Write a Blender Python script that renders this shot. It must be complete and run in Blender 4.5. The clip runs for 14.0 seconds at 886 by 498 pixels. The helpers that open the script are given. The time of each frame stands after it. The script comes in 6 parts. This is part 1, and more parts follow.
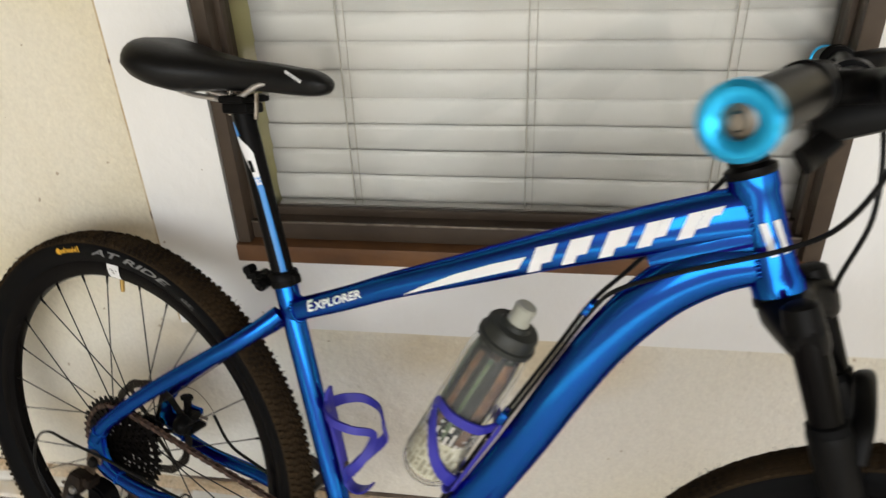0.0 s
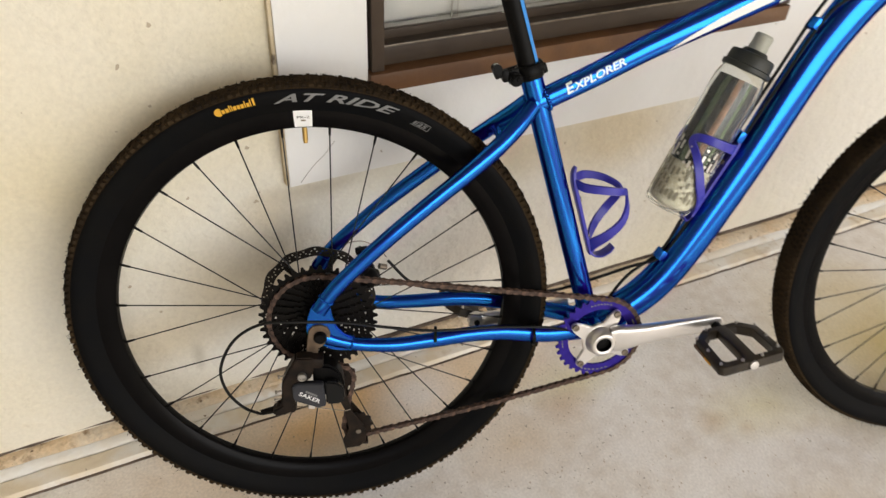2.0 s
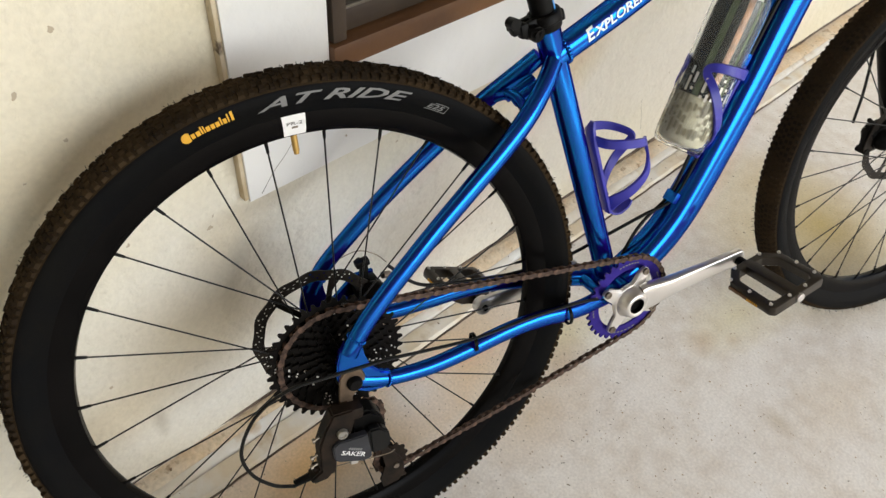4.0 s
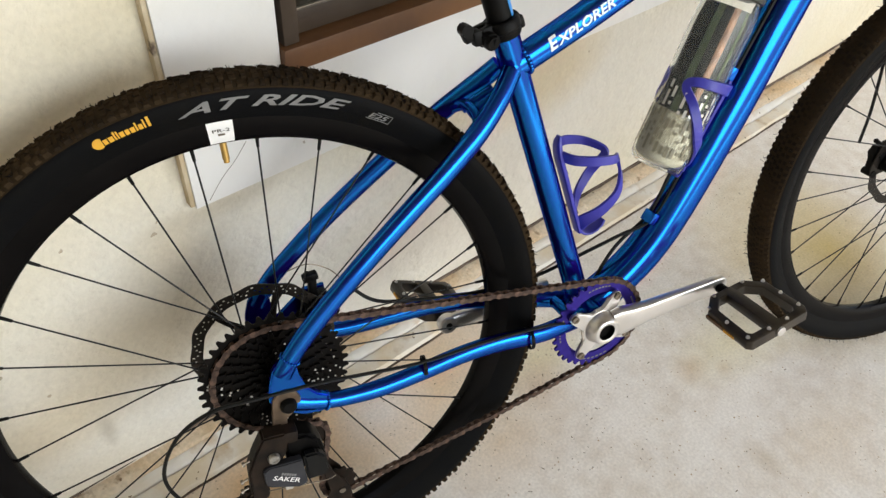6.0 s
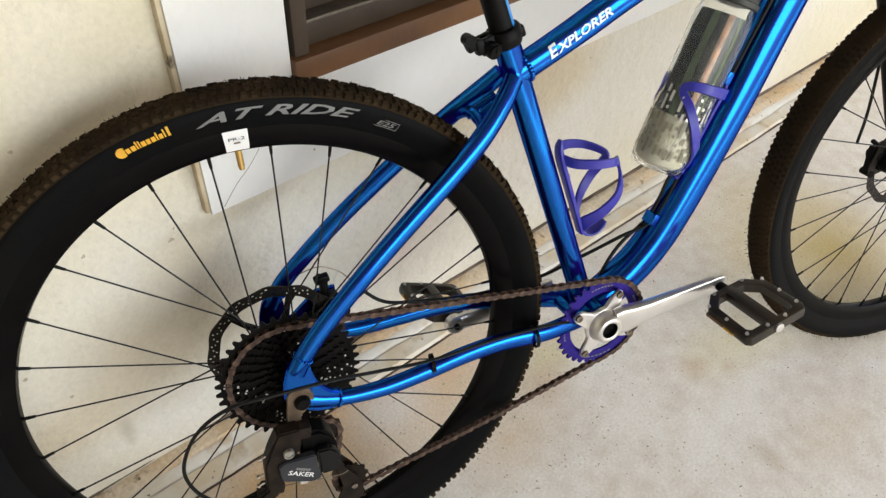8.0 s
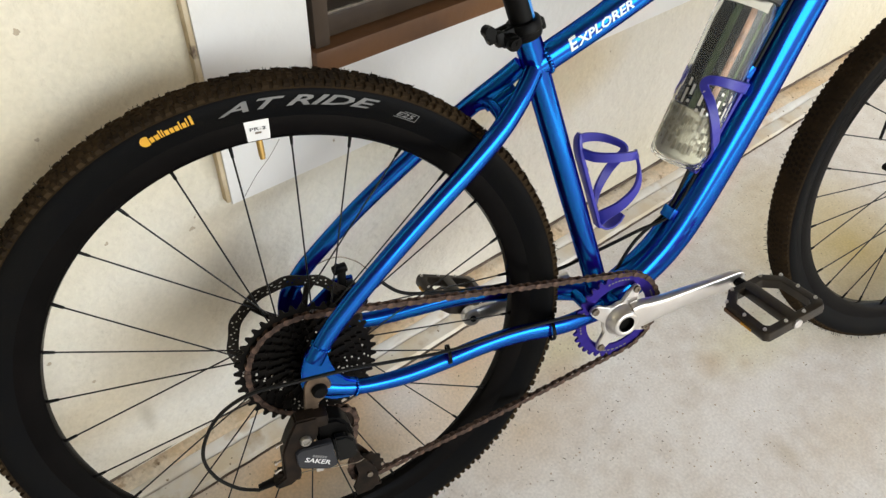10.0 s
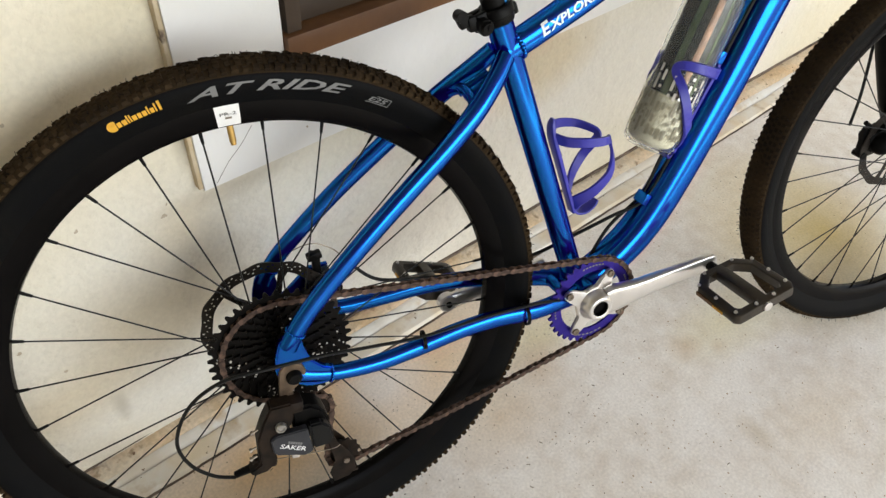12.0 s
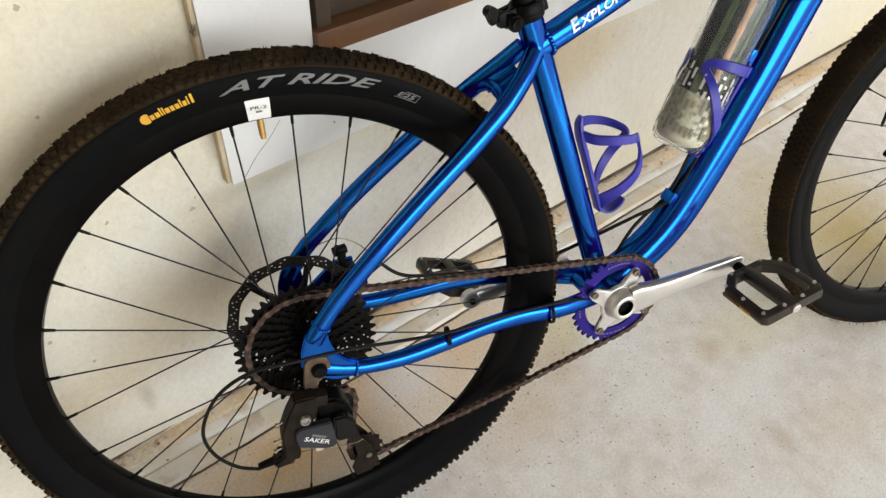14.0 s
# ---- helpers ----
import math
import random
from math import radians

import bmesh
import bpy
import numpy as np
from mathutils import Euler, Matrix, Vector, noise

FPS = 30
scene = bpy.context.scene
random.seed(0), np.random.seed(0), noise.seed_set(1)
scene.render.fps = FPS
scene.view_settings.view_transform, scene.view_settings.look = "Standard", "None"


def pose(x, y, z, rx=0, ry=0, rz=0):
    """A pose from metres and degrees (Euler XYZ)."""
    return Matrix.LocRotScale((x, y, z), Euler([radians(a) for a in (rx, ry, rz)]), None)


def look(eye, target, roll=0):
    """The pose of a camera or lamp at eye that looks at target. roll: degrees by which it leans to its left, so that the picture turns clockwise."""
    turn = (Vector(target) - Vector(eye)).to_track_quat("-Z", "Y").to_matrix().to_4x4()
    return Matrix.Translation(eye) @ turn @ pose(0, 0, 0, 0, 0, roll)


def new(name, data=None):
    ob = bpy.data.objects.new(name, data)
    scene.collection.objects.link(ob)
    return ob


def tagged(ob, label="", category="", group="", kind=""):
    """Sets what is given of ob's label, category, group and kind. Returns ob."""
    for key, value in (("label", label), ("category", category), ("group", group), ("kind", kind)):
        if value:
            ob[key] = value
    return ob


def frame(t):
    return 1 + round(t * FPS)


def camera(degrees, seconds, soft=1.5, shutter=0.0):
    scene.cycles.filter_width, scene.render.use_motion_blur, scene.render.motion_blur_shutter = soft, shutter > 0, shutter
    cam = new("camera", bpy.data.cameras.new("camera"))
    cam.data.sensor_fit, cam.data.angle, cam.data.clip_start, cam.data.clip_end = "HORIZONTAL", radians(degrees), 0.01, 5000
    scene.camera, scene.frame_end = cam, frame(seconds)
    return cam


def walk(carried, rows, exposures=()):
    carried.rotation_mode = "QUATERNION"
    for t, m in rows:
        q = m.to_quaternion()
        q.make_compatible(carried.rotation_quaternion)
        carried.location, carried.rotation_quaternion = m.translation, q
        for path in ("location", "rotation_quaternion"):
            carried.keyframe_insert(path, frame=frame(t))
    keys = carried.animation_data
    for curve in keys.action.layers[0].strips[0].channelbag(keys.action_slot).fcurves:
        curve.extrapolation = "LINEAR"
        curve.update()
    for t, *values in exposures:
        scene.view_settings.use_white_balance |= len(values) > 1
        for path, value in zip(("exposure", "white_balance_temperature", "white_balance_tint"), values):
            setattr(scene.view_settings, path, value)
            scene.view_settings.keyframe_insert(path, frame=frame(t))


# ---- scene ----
# The camera and its walk
cam = camera(64.09, 14.0, soft=1.4, shutter=0.4)
ROWS = [
    (0.0, 0.6538, -0.7930, 1.2039, 59.61, 2.03, 7.46),
    (0.2, 0.5438, -0.7937, 1.2052, 58.78, 3.35, 1.62),
    (0.3, 0.4776, -0.8081, 1.2002, 57.81, 3.91, -3.20),
    (0.5, 0.3681, -0.8391, 1.2138, 56.78, 5.02, -7.59),
    (1.0, 0.1363, -0.8125, 1.1503, 54.41, 1.80, -12.71),
    (1.5, -0.0653, -0.7606, 1.1088, 51.76, -2.27, -18.06),
    (2.0, -0.2226, -0.7783, 1.1023, 51.45, -2.63, -26.87),
    (2.5, -0.2712, -0.7194, 1.1026, 50.17, -3.86, -31.67),
    (2.7, -0.2446, -0.6814, 1.0913, 48.91, -2.15, -32.32),
    (4.8, -0.3662, -0.4171, 1.0631, 45.44, -4.72, -49.03),
    (5.0, -0.3254, -0.4390, 1.0686, 44.66, -3.87, -46.72),
    (5.5, -0.2317, -0.4869, 1.0504, 45.33, -5.48, -42.90),
    (6.0, -0.2230, -0.4958, 1.0498, 45.60, -3.36, -41.83),
    (6.5, -0.2328, -0.4961, 1.0452, 44.86, -4.35, -40.09),
    (7.0, -0.2339, -0.4960, 1.0594, 45.17, -3.75, -40.35),
    (7.5, -0.2439, -0.5022, 1.0589, 45.61, -3.20, -41.04),
    (8.0, -0.2398, -0.5157, 1.0669, 46.13, -2.47, -41.80),
    (10.5, -0.2453, -0.5207, 1.0674, 45.50, -2.07, -40.25),
    (11.0, -0.2450, -0.5248, 1.0678, 45.58, -2.35, -41.00),
    (11.5, -0.2370, -0.5263, 1.0703, 45.59, -2.31, -41.68),
    (12.0, -0.2406, -0.5268, 1.0653, 44.78, -2.86, -41.75),
    (12.5, -0.2462, -0.5283, 1.0625, 45.18, -2.15, -40.95),
    (13.0, -0.2430, -0.5220, 1.0603, 44.85, -2.69, -40.08),
    (13.5, -0.2449, -0.5184, 1.0642, 44.42, -2.07, -40.27),
    (14.0, -0.2489, -0.5232, 1.0625, 44.63, -2.36, -40.12),
]
LIGHT = [(0.0, 1.55, 6950, 11), (0.5, 1.53, 7050, 12), (1.5, 1.69, 7250, 13), (2.7, 1.80, 7100, 12), (5.0, 1.94, 6750, 9), (14.0, 1.94, 6750, 9)]
walk(cam, [(t, pose(x, y, z, rx, ry, rz)) for t, x, y, z, rx, ry, rz in ROWS], LIGHT)

# ---- light ----
world = bpy.data.worlds.new("sky")
scene.world = world
world.use_nodes = True
wt = world.node_tree
sky = wt.nodes.new("ShaderNodeTexSky")
sky.sky_type, sky.sun_disc = "NISHITA", False
sky.sun_elevation, sky.sun_rotation = radians(48), radians(150)
sky.air_density, sky.dust_density, sky.ozone_density = 1.0, 3.0, 1.0
wt.links.new(sky.outputs[0], wt.nodes["Background"].inputs[0])
wt.nodes["Background"].inputs[1].default_value = 0.07

sun_data = bpy.data.lights.new("sun", "SUN")
sun_data.energy, sun_data.angle, sun_data.color = 2.5, radians(0.5), (1.0, 0.95, 0.87)
sun = new("sun", sun_data)
sun.matrix_world = look((6.0, -8.0, 11.0), (0.4, -2.8, 0.0))

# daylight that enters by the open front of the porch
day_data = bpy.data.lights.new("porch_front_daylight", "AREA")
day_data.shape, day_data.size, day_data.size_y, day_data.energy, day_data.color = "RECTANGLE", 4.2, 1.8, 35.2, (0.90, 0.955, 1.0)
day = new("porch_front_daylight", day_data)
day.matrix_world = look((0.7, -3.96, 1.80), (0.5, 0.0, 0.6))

# ---- materials ----
def shader(name, colour, rough=0.5, metal=0.0, coat=0.0, second=None, scale=6.0, detail=4.0, spread=(0.35, 0.65),
           bump=0.0, bump_scale=60.0, rough_spread=0.0, alpha=None, transmission=0.0, ior=1.45, third=None, third_scale=1.0,
           third_range=(0.55, 0.75), per_piece=0.0, coat_rough=0.05, coords="Object", spec=0.5, tint=None, specks=None, stretch=None, grain=None, coat_ior=1.5, patches=(), speck_share=0.2, body=None, fine=None):
    """A principled surface whose colour wanders between two or three tones, with fine relief."""
    m = bpy.data.materials.new(name)
    m.use_nodes = True
    t = m.node_tree
    b = t.nodes["Principled BSDF"]
    b.inputs["Roughness"].default_value, b.inputs["Metallic"].default_value = rough, metal
    b.inputs["Coat Weight"].default_value, b.inputs["Coat Roughness"].default_value = coat, coat_rough
    b.inputs["Transmission Weight"].default_value, b.inputs["IOR"].default_value = transmission, ior
    b.inputs["Base Color"].default_value = (*colour, 1)
    b.inputs["Specular IOR Level"].default_value = spec
    b.inputs["Coat IOR"].default_value = coat_ior
    if tint:
        b.inputs["Specular Tint"].default_value = (*tint, 1)
    pos = t.nodes.new("ShaderNodeTexCoord").outputs[coords]

    def cloud(size, det, lo, hi):
        n = t.nodes.new("ShaderNodeTexNoise")
        n.inputs["Scale"].default_value, n.inputs["Detail"].default_value = size, det
        if grain:
            k = t.nodes.new("ShaderNodeMapping")
            k.inputs["Scale"].default_value = grain
            t.links.new(pos, k.inputs["Vector"])
            t.links.new(k.outputs["Vector"], n.inputs["Vector"])
        else:
            t.links.new(pos, n.inputs["Vector"])
        r = t.nodes.new("ShaderNodeMapRange")
        r.inputs["From Min"].default_value, r.inputs["From Max"].default_value = lo, hi
        t.links.new(n.outputs["Fac"], r.inputs["Value"])
        return r.outputs["Result"]

    def mix(fac, a, b_):
        x = t.nodes.new("ShaderNodeMix")
        x.data_type = "RGBA"
        t.links.new(fac, x.inputs["Factor"])
        for sock, v in ((x.inputs["A"], a), (x.inputs["B"], b_)):
            if isinstance(v, tuple):
                sock.default_value = (*v, 1)
            else:
                t.links.new(v, sock)
        return x.outputs["Result"]

    out = None
    if second:
        out = mix(cloud(scale, detail, *spread), colour, second)
        if third:
            out = mix(cloud(third_scale, 5.0, *third_range), out, third)
    for at, radius, tone, amount in patches:
        wob = t.nodes.new("ShaderNodeTexNoise")
        wob.inputs["Scale"].default_value, wob.inputs["Detail"].default_value = 0.9 / max(radius), 6.0
        t.links.new(pos, wob.inputs["Vector"])
        off = t.nodes.new("ShaderNodeVectorMath")
        off.operation = "SUBTRACT"
        off.inputs[1].default_value = at
        t.links.new(pos, off.inputs[0])
        div = t.nodes.new("ShaderNodeVectorMath")
        div.operation = "DIVIDE"
        div.inputs[1].default_value = radius
        t.links.new(off.outputs["Vector"], div.inputs[0])
        ln = t.nodes.new("ShaderNodeVectorMath")
        ln.operation = "LENGTH"
        t.links.new(div.outputs["Vector"], ln.inputs[0])
        add = t.nodes.new("ShaderNodeMath")
        add.operation = "MULTIPLY_ADD"
        add.inputs[1].default_value = 2.4
        t.links.new(wob.outputs["Fac"], add.inputs[0])
        t.links.new(ln.outputs["Value"], add.inputs[2])
        r = t.nodes.new("ShaderNodeMapRange")
        r.inputs["From Min"].default_value, r.inputs["From Max"].default_value = 2.3, 1.3
        r.inputs["To Max"].default_value = amount
        t.links.new(add.outputs[0], r.inputs["Value"])
        out = mix(r.outputs["Result"], out or colour, tone)
    if specks:
        size, reach, tone = specks
        v = t.nodes.new("ShaderNodeTexVoronoi")
        v.inputs["Scale"].default_value = size
        bend = t.nodes.new("ShaderNodeTexNoise")
        bend.inputs["Scale"].default_value = size * 2.5
        t.links.new(pos, bend.inputs["Vector"])
        warp = t.nodes.new("ShaderNodeVectorMath")
        warp.operation = "MULTIPLY_ADD"
        warp.inputs[1].default_value = (0.6 / size, 0.6 / size, 0.6 / size)
        t.links.new(bend.outputs["Color"], warp.inputs[0])
        t.links.new(pos, warp.inputs[2])
        t.links.new(warp.outputs["Vector"], v.inputs["Vector"])
        sep = t.nodes.new("ShaderNodeSeparateColor")
        t.links.new(v.outputs["Color"], sep.inputs["Color"])
        lim = t.nodes.new("ShaderNodeMath")
        lim.operation = "MULTIPLY"
        lim.inputs[1].default_value = reach
        t.links.new(sep.outputs["Red"], lim.inputs[0])
        less = t.nodes.new("ShaderNodeMath")
        less.operation = "LESS_THAN"
        t.links.new(v.outputs["Distance"], less.inputs[0])
        t.links.new(lim.outputs[0], less.inputs[1])
        half = t.nodes.new("ShaderNodeMath")
        half.operation = "MULTIPLY"
        t.links.new(less.outputs[0], half.inputs[0])
        gate = t.nodes.new("ShaderNodeMath")
        gate.operation = "GREATER_THAN"
        gate.inputs[1].default_value = 1 - speck_share
        t.links.new(sep.outputs["Green"], gate.inputs[0])
        t.links.new(gate.outputs[0], half.inputs[1])
        out = mix(half.outputs[0], out or colour, tone)
    if fine:
        # sandy grain, a little lighter and darker than the ground tone
        size, amount = fine
        r = t.nodes.new("ShaderNodeMapRange")
        r.inputs["To Min"].default_value, r.inputs["To Max"].default_value = 1 - amount, 1 + amount * 0.6
        t.links.new(cloud(size, 3.0, 0.3, 0.7), r.inputs["Value"])
        hsv = t.nodes.new("ShaderNodeHueSaturation")
        t.links.new(r.outputs["Result"], hsv.inputs["Value"])
        t.links.new(out, hsv.inputs["Color"])
        out = hsv.outputs["Color"]
    if per_piece:
        info = t.nodes.new("ShaderNodeObjectInfo")
        hsv = t.nodes.new("ShaderNodeHueSaturation")
        r = t.nodes.new("ShaderNodeMapRange")
        r.inputs["To Min"].default_value, r.inputs["To Max"].default_value = 1 - per_piece, 1 + per_piece
        t.links.new(info.outputs["Random"], r.inputs["Value"])
        t.links.new(r.outputs["Result"], hsv.inputs["Value"])
        if out:
            t.links.new(out, hsv.inputs["Color"])
        else:
            hsv.inputs["Color"].default_value = (*colour, 1)
        out = hsv.outputs["Color"]
    if out:
        t.links.new(out, b.inputs["Base Color"])
    if rough_spread:
        r = t.nodes.new("ShaderNodeMapRange")
        r.inputs["To Min"].default_value, r.inputs["To Max"].default_value = max(rough - rough_spread, 0.02), rough + rough_spread
        t.links.new(cloud(scale * 2.3, 5.0, 0.3, 0.7), r.inputs["Value"])
        t.links.new(r.outputs["Result"], b.inputs["Roughness"])
    if bump:
        n = t.nodes.new("ShaderNodeTexNoise")
        n.inputs["Scale"].default_value, n.inputs["Detail"].default_value = bump_scale, 6.0
        if stretch:
            k = t.nodes.new("ShaderNodeMapping")
            k.inputs["Scale"].default_value = stretch
            k.inputs["Rotation"].default_value = (0, 0.25, 0)
            t.links.new(pos, k.inputs["Vector"])
            t.links.new(k.outputs["Vector"], n.inputs["Vector"])
        else:
            t.links.new(pos, n.inputs["Vector"])
        u = t.nodes.new("ShaderNodeBump")
        u.inputs["Strength"].default_value, u.inputs["Distance"].default_value = 1.0, bump
        t.links.new(n.outputs["Fac"], u.inputs["Height"])
        t.links.new(u.outputs["Normal"], b.inputs["Normal"])
    if body:
        # a second, duller layer that shows the pigment under the metallic flakes
        share, tone, soft_rough = body
        d = t.nodes.new("ShaderNodeBsdfAnisotropic")
        d.inputs["Roughness"].default_value = soft_rough
        d.inputs["Color"].default_value = (*tone, 1)
        x = t.nodes.new("ShaderNodeMixShader")
        x.inputs[0].default_value = share
        t.links.new(b.outputs[0], x.inputs[1])
        t.links.new(d.outputs[0], x.inputs[2])
        t.links.new(x.outputs[0], t.nodes["Material Output"].inputs["Surface"])
    return m


M_PLASTER = shader("cream_plaster", (0.69, 0.615, 0.44), 0.85, second=(0.73, 0.67, 0.525), scale=2.4, bump=0.008, bump_scale=34.0, stretch=(1.0, 1.0, 1.2),
                   third=(0.745, 0.715, 0.635), third_scale=1.1, third_range=(0.42, 0.66), specks=(60.0, 0.24, (0.46, 0.39, 0.29)), speck_share=0.035, fine=(150.0, 0.05),
                   patches=(((0.10, 0.195, 0.22), (0.62, 1.0, 0.28), (0.785, 0.785, 0.75), 0.9), ((0.62, 0.195, 0.24), (0.40, 1.0, 0.24), (0.64, 0.59, 0.51), 0.8), ((1.2, 0.195, 0.30), (0.7, 1.0, 0.25), (0.66, 0.62, 0.55), 0.9),
                           ((-0.09, 0.195, 0.26), (0.16, 1.0, 0.12), (0.52, 0.42, 0.25), 0.6), ((-0.02, 0.195, 0.40), (0.07, 1.0, 0.05), (0.60, 0.50, 0.33), 0.5), ((-0.24, 0.195, 0.19), (0.10, 1.0, 0.06), (0.62, 0.52, 0.34), 0.5), ((0.70, 0.195, 0.40), (0.16, 1.0, 0.08), (0.60, 0.49, 0.31), 0.7), ((0.47, 0.195, 0.41), (0.09, 1.0, 0.06), (0.60, 0.49, 0.31), 0.5),
                           # the first one here, at z 0.60, paints the tyre's soft warm shadow
                           ((-0.10, 0.195, 0.60), (0.16, 1.0, 0.06), (0.58, 0.44, 0.24), 0.45), ((-0.179, 0.195, 0.134), (0.012, 1.0, 0.035), (0.40, 0.36, 0.28), 0.5),
                           ((0.008, 0.195, 0.53), (0.014, 1.0, 0.05), (0.33, 0.29, 0.22), 0.55), ((0.05, 0.195, 0.432), (0.10, 1.0, 0.022), (0.45, 0.38, 0.27), 0.5)))
M_TRIM = shader("white_painted_plaster", (0.80, 0.795, 0.78), 0.55, second=(0.76, 0.745, 0.71), scale=5.0, bump=0.0015, bump_scale=50.0, third=(0.70, 0.63, 0.52), third_scale=3.0, third_range=(0.66, 0.9),
                specks=(60.0, 0.16, (0.42, 0.37, 0.30)), speck_share=0.03)
M_CONCRETE = shader("grey_concrete", (0.70, 0.645, 0.58), 0.6, second=(0.815, 0.782, 0.738), scale=30.0, detail=14.0, spread=(0.28, 0.64), bump=0.0009, bump_scale=130.0,
                    third=(0.86, 0.845, 0.82), third_scale=5.0, third_range=(0.50, 0.72), rough_spread=0.15, specks=(230.0, 0.40, (0.45, 0.35, 0.25)), speck_share=0.05, fine=(210.0, 0.12),
                    patches=(((1.22, -0.27, 0.0), (0.36, 0.32, 1.0), (0.62, 0.48, 0.16), 0.85), ((0.0, 0.03, 0.0), (0.50, 0.17, 1.0), (0.80, 0.585, 0.37), 0.72), ((0.26, 0.03, 0.0), (0.22, 0.10, 1.0), (0.77, 0.575, 0.37), 0.75),
                            ((0.09, 0.08, 0.0), (0.10, 0.05, 1.0), (0.78, 0.51, 0.25), 0.85), ((-0.03, 0.05, 0.0), (0.08, 0.05, 1.0), (0.75, 0.49, 0.24), 0.85), ((0.19, 0.04, 0.0), (0.09, 0.08, 1.0), (0.88, 0.83, 0.79), 0.9),
                            ((0.49, -0.06, 0.0), (0.13, 0.06, 1.0), (0.70, 0.62, 0.36), 0.65), ((0.31, -0.14, 0.0), (0.16, 0.10, 1.0), (0.70, 0.56, 0.40), 0.70), ((0.44, -0.10, 0.0), (0.07, 0.05, 1.0), (0.58, 0.42, 0.28), 0.55),
                            ((0.69, -0.26, 0.0), (0.05, 0.035, 1.0), (0.56, 0.40, 0.27), 0.60), ((0.74, -0.30, 0.0), (0.025, 0.02, 1.0), (0.52, 0.36, 0.24), 0.5), ((0.80, -0.27, 0.0), (0.17, 0.09, 1.0), (0.68, 0.61, 0.32), 0.60),
                            ((0.64, -0.36, 0.0), (0.16, 0.09, 1.0), (0.88, 0.86, 0.83), 0.7), ((0.97, -0.27, 0.0), (0.12, 0.10, 1.0), (0.88, 0.87, 0.85), 0.7), ((0.52, -0.24, 0.0), (0.10, 0.06, 1.0), (0.86, 0.83, 0.79), 0.6),
                            ((0.75, -0.50, 0.0), (0.14, 0.08, 1.0), (0.72, 0.62, 0.48), 0.5), ((0.63, -0.45, 0.0), (0.03, 0.05, 1.0), (0.50, 0.42, 0.29), 0.5)))
M_BASE_TAN = shader("tan_cement", (0.66, 0.48, 0.29), 0.9, second=(0.70, 0.60, 0.46), scale=11.0, bump=0.006, bump_scale=70.0,
                    third=(0.30, 0.20, 0.12), third_scale=42.0, third_range=(0.60, 0.72), specks=(95.0, 0.30, (0.20, 0.13, 0.08)), speck_share=0.10, fine=(160.0, 0.14))
M_BASE_WHITE = shader("whitewashed_cement", (0.76, 0.75, 0.71), 0.8, second=(0.68, 0.62, 0.52), scale=12.0, bump=0.003, bump_scale=60.0, third=(0.52, 0.38, 0.23), third_scale=16.0, third_range=(0.60, 0.74), specks=(120.0, 0.3, (0.22, 0.16, 0.10)), speck_share=0.06)
M_BASE_KERB = shader("pale_tan_cement", (0.70, 0.60, 0.45), 0.85, second=(0.76, 0.73, 0.67), scale=10.0, spread=(0.42, 0.60), bump=0.003, bump_scale=60.0, third=(0.50, 0.37, 0.22), third_scale=20.0, third_range=(0.58, 0.74), specks=(120.0, 0.3, (0.22, 0.16, 0.10)), speck_share=0.08)
M_EDGE = shader("grimy_cement", (0.46, 0.35, 0.21), 0.9, second=(0.62, 0.53, 0.38), scale=22.0, third=(0.14, 0.10, 0.07), third_scale=40.0, third_range=(0.58, 0.68), bump=0.002, bump_scale=90.0)
M_GAP = shader("dark_joint", (0.060, 0.042, 0.030), 0.95, second=(0.17, 0.13, 0.10), scale=14.0)
M_CRACK = shader("hairline_crack", (0.30, 0.28, 0.25), 0.95, second=(0.38, 0.35, 0.31), scale=30.0)
M_BROWN = shader("brown_window_metal", (0.052, 0.036, 0.025), 0.45, spec=0.35, second=(0.068, 0.048, 0.033), scale=14.0, bump=0.0004, bump_scale=120.0)
M_SILL = shader("red_brown_sill", (0.185, 0.084, 0.032), 0.5, second=(0.105, 0.050, 0.024), scale=9.0, bump=0.0008, bump_scale=80.0)
M_JAMB = shader("olive_painted_jamb", (0.40, 0.35, 0.17), 0.6, second=(0.33, 0.29, 0.14), scale=6.0)
M_SLAT = shader("grey_blind_slat", (0.50, 0.475, 0.44), 0.5, second=(0.45, 0.42, 0.38), scale=5.0, per_piece=0.05)
M_CORD = shader("blind_cord", (0.36, 0.33, 0.28), 0.9)
M_GLASS = shader("window_glass", (0.95, 0.97, 0.96), 0.03, transmission=1.0, ior=1.28)
M_UNSEEN_WALL = shader("dark_unseen_wall", (0.30, 0.28, 0.24), 0.9, second=(0.27, 0.25, 0.21), scale=2.0)
M_CEIL = shader("ceiling_paint", (0.16, 0.13, 0.10), 0.8, second=(0.13, 0.105, 0.08), scale=2.0, bump=0.001)
M_GROUND = shader("dry_ground", (0.22, 0.20, 0.12), 0.95, second=(0.12, 0.15, 0.06), scale=1.2, bump=0.01, bump_scale=15.0)

